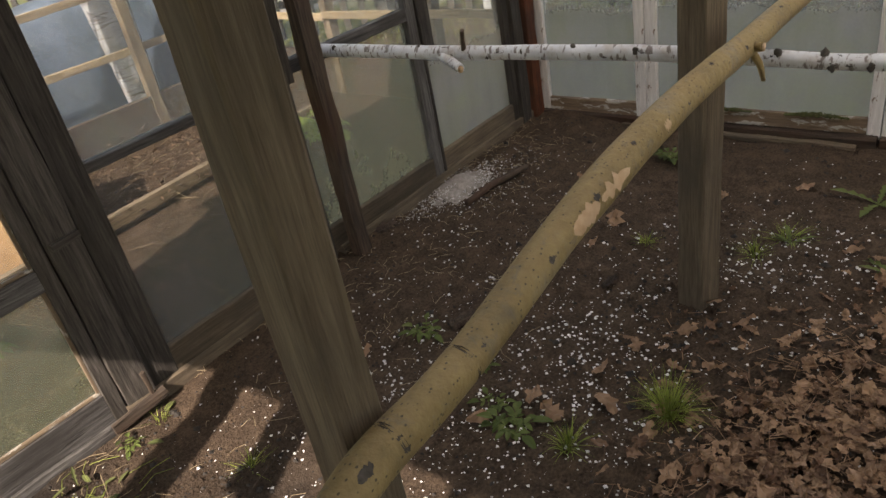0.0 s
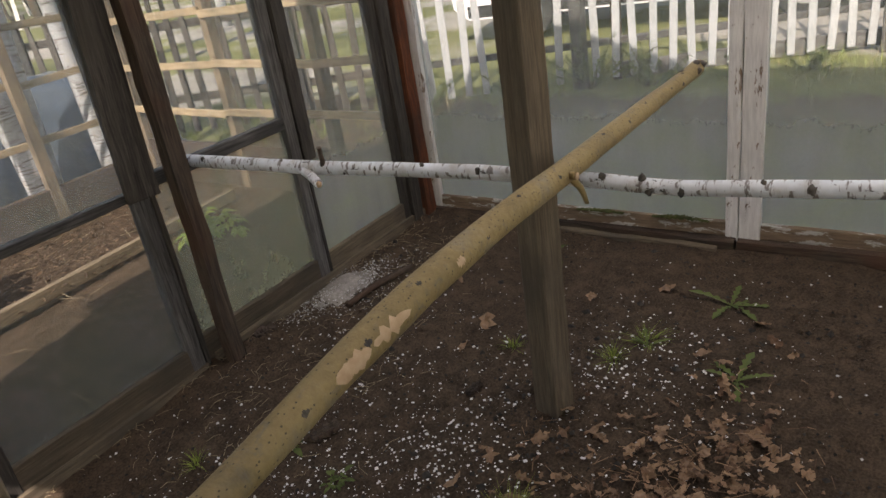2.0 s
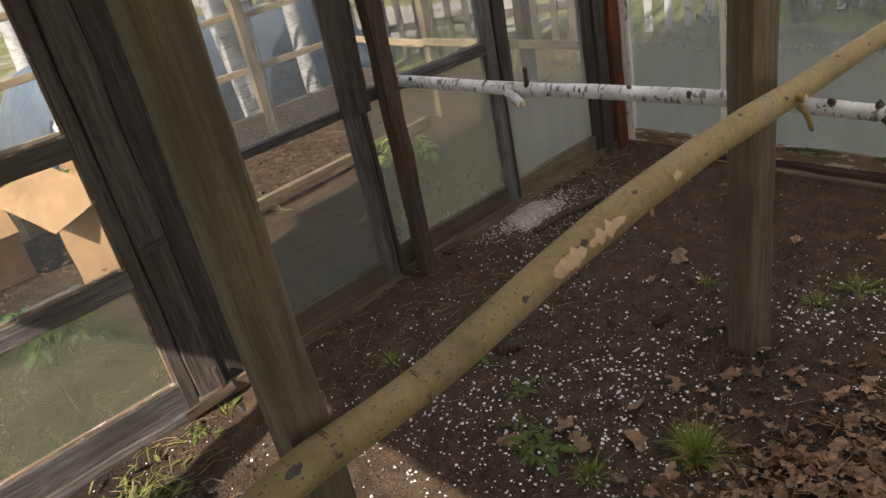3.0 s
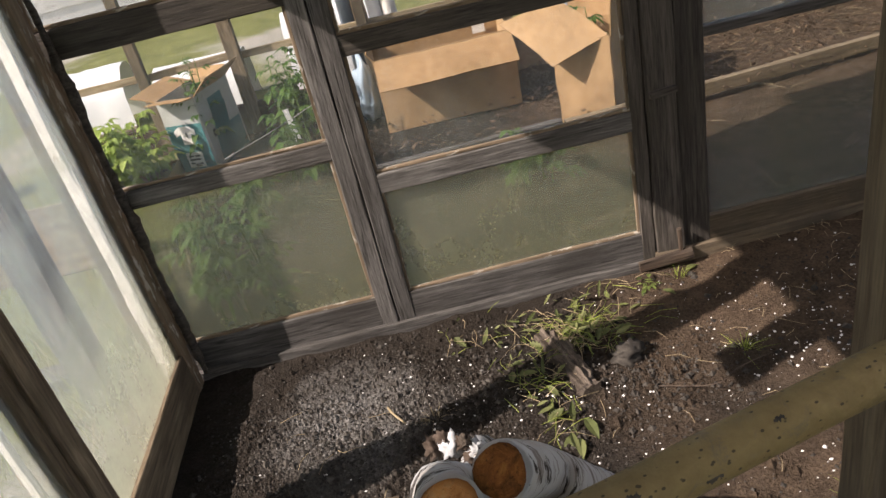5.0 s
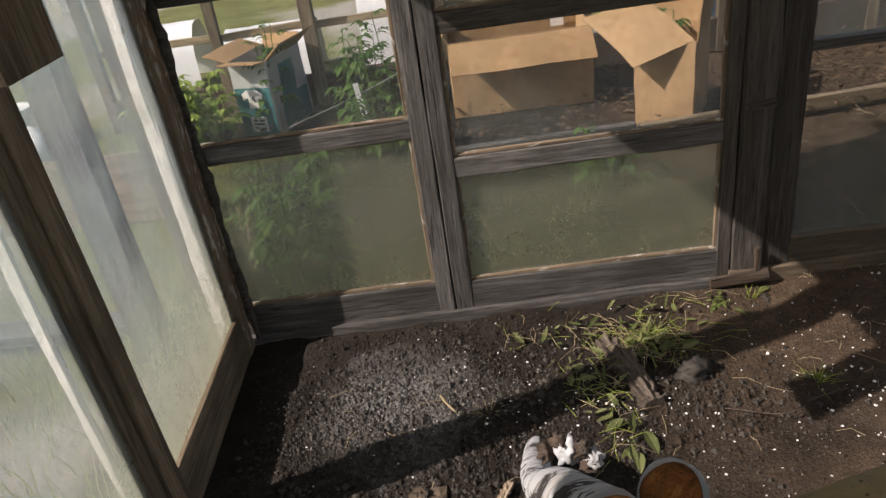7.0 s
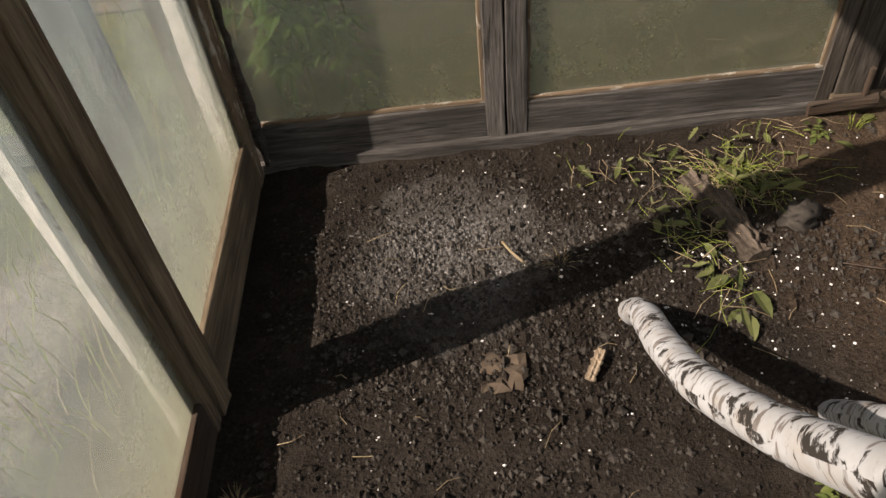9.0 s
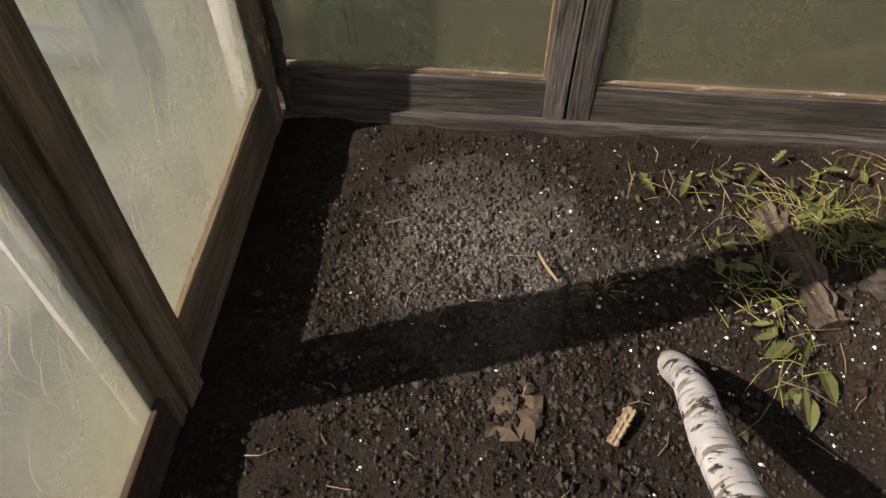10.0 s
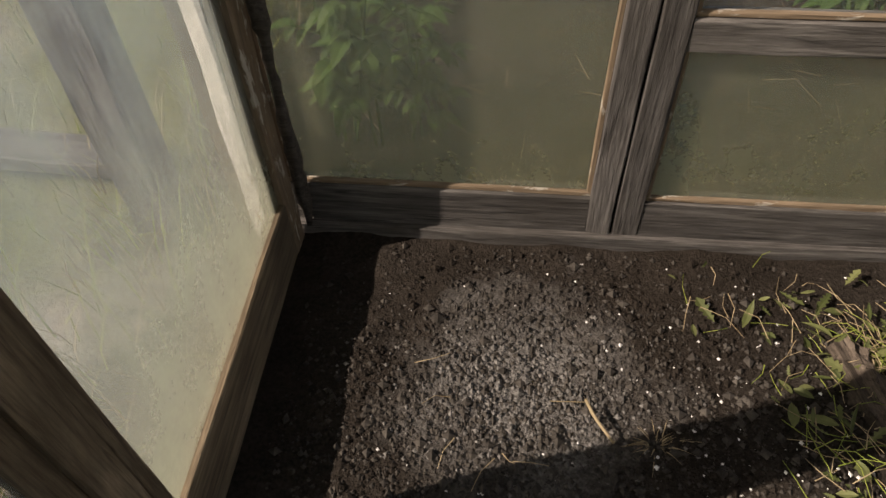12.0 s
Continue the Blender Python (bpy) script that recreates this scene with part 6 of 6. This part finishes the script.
for x, y, w, hh in ((-1.15, 3.3, 0.5, 0.42), (-0.35, 3.1, 0.6, 0.36), (0.6, 3.2, 0.7, 0.5)):
    t = thing("plastic_sheet_frame", (x, y, 0), "white plastic sheet stretched over a low frame", "frame")
    bm = bmesh.new()
    rr = []
    for i in range(9):
        a = math.pi * i / 8
        rr.append([bm.verts.new((x + w * (j / 8 - 0.5), y - 0.22 * math.cos(a), hh * math.sin(a) ** 0.6 + 0.012 * noise.noise((i * 0.9, j * 0.9, x)))) for j in range(9)])
    for a, b in zip(rr, rr[1:]):
        for j in range(8):
            bm.faces.new((a[j], a[j + 1], b[j + 1], b[j]))
    part("sheet", bm, WHITE_PVC, t, shade=True)
    beam("foot_rail", (x - w / 2, y - 0.23, 0.01), (x + w / 2, y - 0.23, 0.01), 0.03, 0.03, W_PLANK, t)


# shed with pale siding
def shed(x, y, turn):
    t = thing("garden_shed", (0, 0, 0), "pale blue board shed with a dark window", "shed")
    w, d, hh = 3.2, 2.2, 2.1
    for i in range(14):
        z = 0.08 + i * 0.15
        beam("siding_board", (-w / 2, -d / 2 - 0.012 * (i % 2), z), (w / 2, -d / 2 - 0.012 * (i % 2), z), 0.03, 0.148, P_WHITE, t)
        beam("siding_board", (w / 2, -d / 2, z), (w / 2, d / 2, z), 0.03, 0.148, P_WHITE, t)
        beam("siding_board", (-w / 2, -d / 2, z), (-w / 2, d / 2, z), 0.03, 0.148, P_WHITE, t)
    beam("roof_slab", (-w / 2 - 0.2, 0, hh + 0.12), (w / 2 + 0.2, 0, hh + 0.12), d + 0.5, 0.10, ROOFING, t)
    win = beam("window", (-0.5, -d / 2 - 0.05, 1.1), (0.3, -d / 2 - 0.05, 1.1), 0.03, 0.7, TINTED, t)
    beam("door", (0.8, -d / 2 - 0.045, 0.95), (1.4, -d / 2 - 0.045, 0.95), 0.03, 1.85, W_GREY, t)
    t.matrix_basis = pose(x, y, 0, 0, 0, turn)


shed(-2.6, 9.0, 12)


# cars
def car(x, y, turn, paint, label):
    t = thing("car", (0, 0, 0), label, "car")
    L, W = 4.2, 1.7
    prof = [(-2.10, 0.42), (-2.08, 0.70), (-1.85, 0.88), (-1.15, 0.95), (-0.55, 1.40), (0.75, 1.44), (1.45, 1.00), (1.98, 0.92), (2.10, 0.66), (2.08, 0.38)]
    bm = bmesh.new()
    secs = []
    for yy, k in ((-W / 2, 0.0), (-W / 2 + 0.06, 0.5), (-W / 2 + 0.22, 1.0), (0, 1.06), (W / 2 - 0.22, 1.0), (W / 2 - 0.06, 0.5), (W / 2, 0.0)):
        row = []
        for px, pz in prof:
            z = pz if pz < 0.9 else 0.88 + (pz - 0.88) * (0.0 if k == 0 else (0.35 if k == 0.5 else k))
            row.append(bm.verts.new((px * (0.985 if k == 0 else 1), yy, z)))
        row.append(bm.verts.new((1.9, yy, 0.26)))
        row.append(bm.verts.new((-1.9, yy, 0.26)))
        secs.append(row)
    m = len(secs[0])
    for a, b in zip(secs, secs[1:]):
        for j in range(m):
            bm.faces.new((a[j], a[(j + 1) % m], b[(j + 1) % m], b[j]))
    bm.faces.new(secs[0])
    bm.faces.new(secs[-1])
    part("body", bm, paint, t, shade=False)
    for yy in (-W / 2 + 0.045, W / 2 - 0.045):
        sg = 1 if yy > 0 else -1
        q = yy + 0.02 * sg
        pts = [(-1.0, q, 0.97), (1.2, q, 0.97), (0.68, q - 0.13 * sg, 1.32), (-0.5, q - 0.13 * sg, 1.32)]
        sheet(t, "side_window", pts if sg < 0 else pts[::-1], TINTED)
        sheet(t, "sill_trim", [(-1.9, yy + 0.05 * sg, 0.28), (1.9, yy + 0.05 * sg, 0.28), (1.9, yy + 0.05 * sg, 0.40), (-1.9, yy + 0.05 * sg, 0.40)] if sg < 0 else [(-1.9, yy + 0.05, 0.28), (-1.9, yy + 0.05, 0.40), (1.9, yy + 0.05, 0.40), (1.9, yy + 0.05, 0.28)], RUBBER)
        for xx in (-1.3, 1.3):
            wh = part("wheel", tube_bm([(xx, yy - 0.10 * sg, 0.31, 0.30), (xx, yy - 0.05 * sg, 0.31, 0.31), (xx, yy + 0.05 * sg, 0.31, 0.31), (xx, yy + 0.075 * sg, 0.31, 0.29)], 28, 2, 0.0), RUBBER, t, "black tyre")
            rim = part("rim", tube_bm([(xx, yy + 0.04 * sg, 0.31, 0.20), (xx, yy + 0.085 * sg, 0.31, 0.19), (xx, yy + 0.09 * sg, 0.31, 0.06)], 20, 2, 0.0), STEEL, wh, "grey wheel rim")
    for xx in (-2.11, 2.11):
        for yy in (-0.6, 0.6):
            part("lamp", blob_bm((xx, yy, 0.68), (0.03, 0.16, 0.07), 1, 2, 0.0), STEEL, t, shade=True)
    t.matrix_basis = pose(x, y, 0, 0, 0, turn)


car(9.15, 0.55, 103, CAR_WHITE, "white car parked on the grass beyond the fence")
car(10.6, -5.2, 103, CAR_WHITE, "white car parked far along the road")
car(13.5, 6.2, 100, CAR_BLUE, "blue car parked far beyond the fence")


# birches behind the next bay
def birch(x, y, lean, height, rad, seed, label):
    q = random.Random(seed)
    t = thing("birch_tree", (x, y, 0), label, "tree")
    pts = []
    for i in range(7):
        f = i / 6
        pts.append((x + lean[0] * f + 0.05 * math.sin(f * 7 + seed), y + lean[1] * f + 0.05 * math.cos(f * 5 + seed), height * f - 0.05, rad * (1 - 0.8 * f)))
    part("trunk", tube_bm(pts, 14, 6, 0.05, seed, (True, True), 2), BIRCH_TREE, t)
    ln = spline(pts, 6)
    limbs, crown = Heap(), Heap()
    for i in range(26):
        p = Vector(ln[int(len(ln) * q.uniform(0.32, 0.97))][:3])
        a, l = q.uniform(0, 6.28), height * q.uniform(0.10, 0.24)
        d = Vector((math.cos(a), math.sin(a), q.uniform(0.2, 0.9)))
        m = p + d * l * 0.55
        e = m + (d + Vector((0, 0, -0.5))) * l * 0.5
        limbs.twig(p, m, rad * 0.16)
        limbs.twig(m, e, rad * 0.09)
        for k in range(26):
            s = m.lerp(e, q.uniform(-0.5, 1.1)) + Vector((q.gauss(0, 0.22), q.gauss(0, 0.22), q.gauss(-0.1, 0.25)))
            b = q.uniform(0, 6.28)
            crown.leaf(s, (math.cos(b), math.sin(b), q.uniform(-0.9, 0.3)), q.uniform(0.06, 0.11), q.uniform(0.045, 0.07), 0.3)
    limbs.put("limbs", BARK, t)
    crown.put("crown", FARLEAF, t)


for i, (x, y, lx, ly, hh, rd) in enumerate(((3.27, 2.68, -0.25, 0.5, 8.0, 0.085), (3.47, 2.74, 0.35, 0.3, 8.0, 0.062), (3.80, 2.75, 0.1, 0.4, 7.5, 0.060), (5.75, 6.1, 0.1, 0.5, 8.0, 0.12), (6.9, 7.8, 0.5, 0.2, 9.5, 0.13), (8.6, 7.2, -0.3, 0.4, 9.0, 0.11), (3.2, 8.5, 0.3, 0.6, 9.0, 0.12), (10.8, 9.5, 0.2, 0.1, 9.0, 0.14))):
    birch(x, y, (lx, ly), hh, rd, i * 3 + 2, "slender birch tree with white bark and thin spring crown")

# far woods
h = Heap()
for _ in range(520):
    a = r.uniform(-0.9, 2.9)
    d = r.uniform(26, 46)
    x, y, hh = math.cos(a) * d, math.sin(a) * d, r.uniform(5, 10)
    w = r.uniform(0.05, 0.14)
    top = Vector((x + r.gauss(0, 0.5), y + r.gauss(0, 0.5), hh))
    h.twig((x, y, -0.1), top, w, 1 if r.random() < 0.55 else 2)
    for k in range(9):
        p = Vector((x, y, 0)).lerp(top, r.uniform(0.25, 1.0))
        b = r.uniform(0, 6.28)
        e = p + Vector((math.cos(b), math.sin(b), r.uniform(0.0, 0.9))) * r.uniform(0.6, 1.8)
        h.twig(p, e, w * 0.3, 2)
        for m in range(3):
            h.leaf(p.lerp(e, r.uniform(0.3, 1.0)), (math.cos(b + m), math.sin(b + m), r.uniform(-0.5, 0.5)), r.uniform(0.3, 0.7), r.uniform(0.2, 0.4), 0.3, 0)
tagged(h.put("far_woods", [FARLEAF, PAPER, BARK]), "thin spring woods far beyond the road", "woods", kind="stuff")

# tall grass leaning against the outer side of the near glass wall
r = random.Random(77)
h = Heap()
for _ in range(480):
    x, y = XC - 0.16 - abs(r.gauss(0, 0.28)), r.uniform(-2.4, 0.4)
    a = r.uniform(0, 6.28)
    l = r.uniform(0.08, 0.30)
    h.blade((x, y, ground_z(x, y) - 0.01), (math.cos(a) * l * 0.5, math.sin(a) * l * 0.5, 0), l, 0.005, 0 if r.random() < 0.6 else 1)
tagged(h.put("tall_grass", [GRASS, STRAW]), "tall uncut grass outside the glass wall", "grass", kind="stuff")
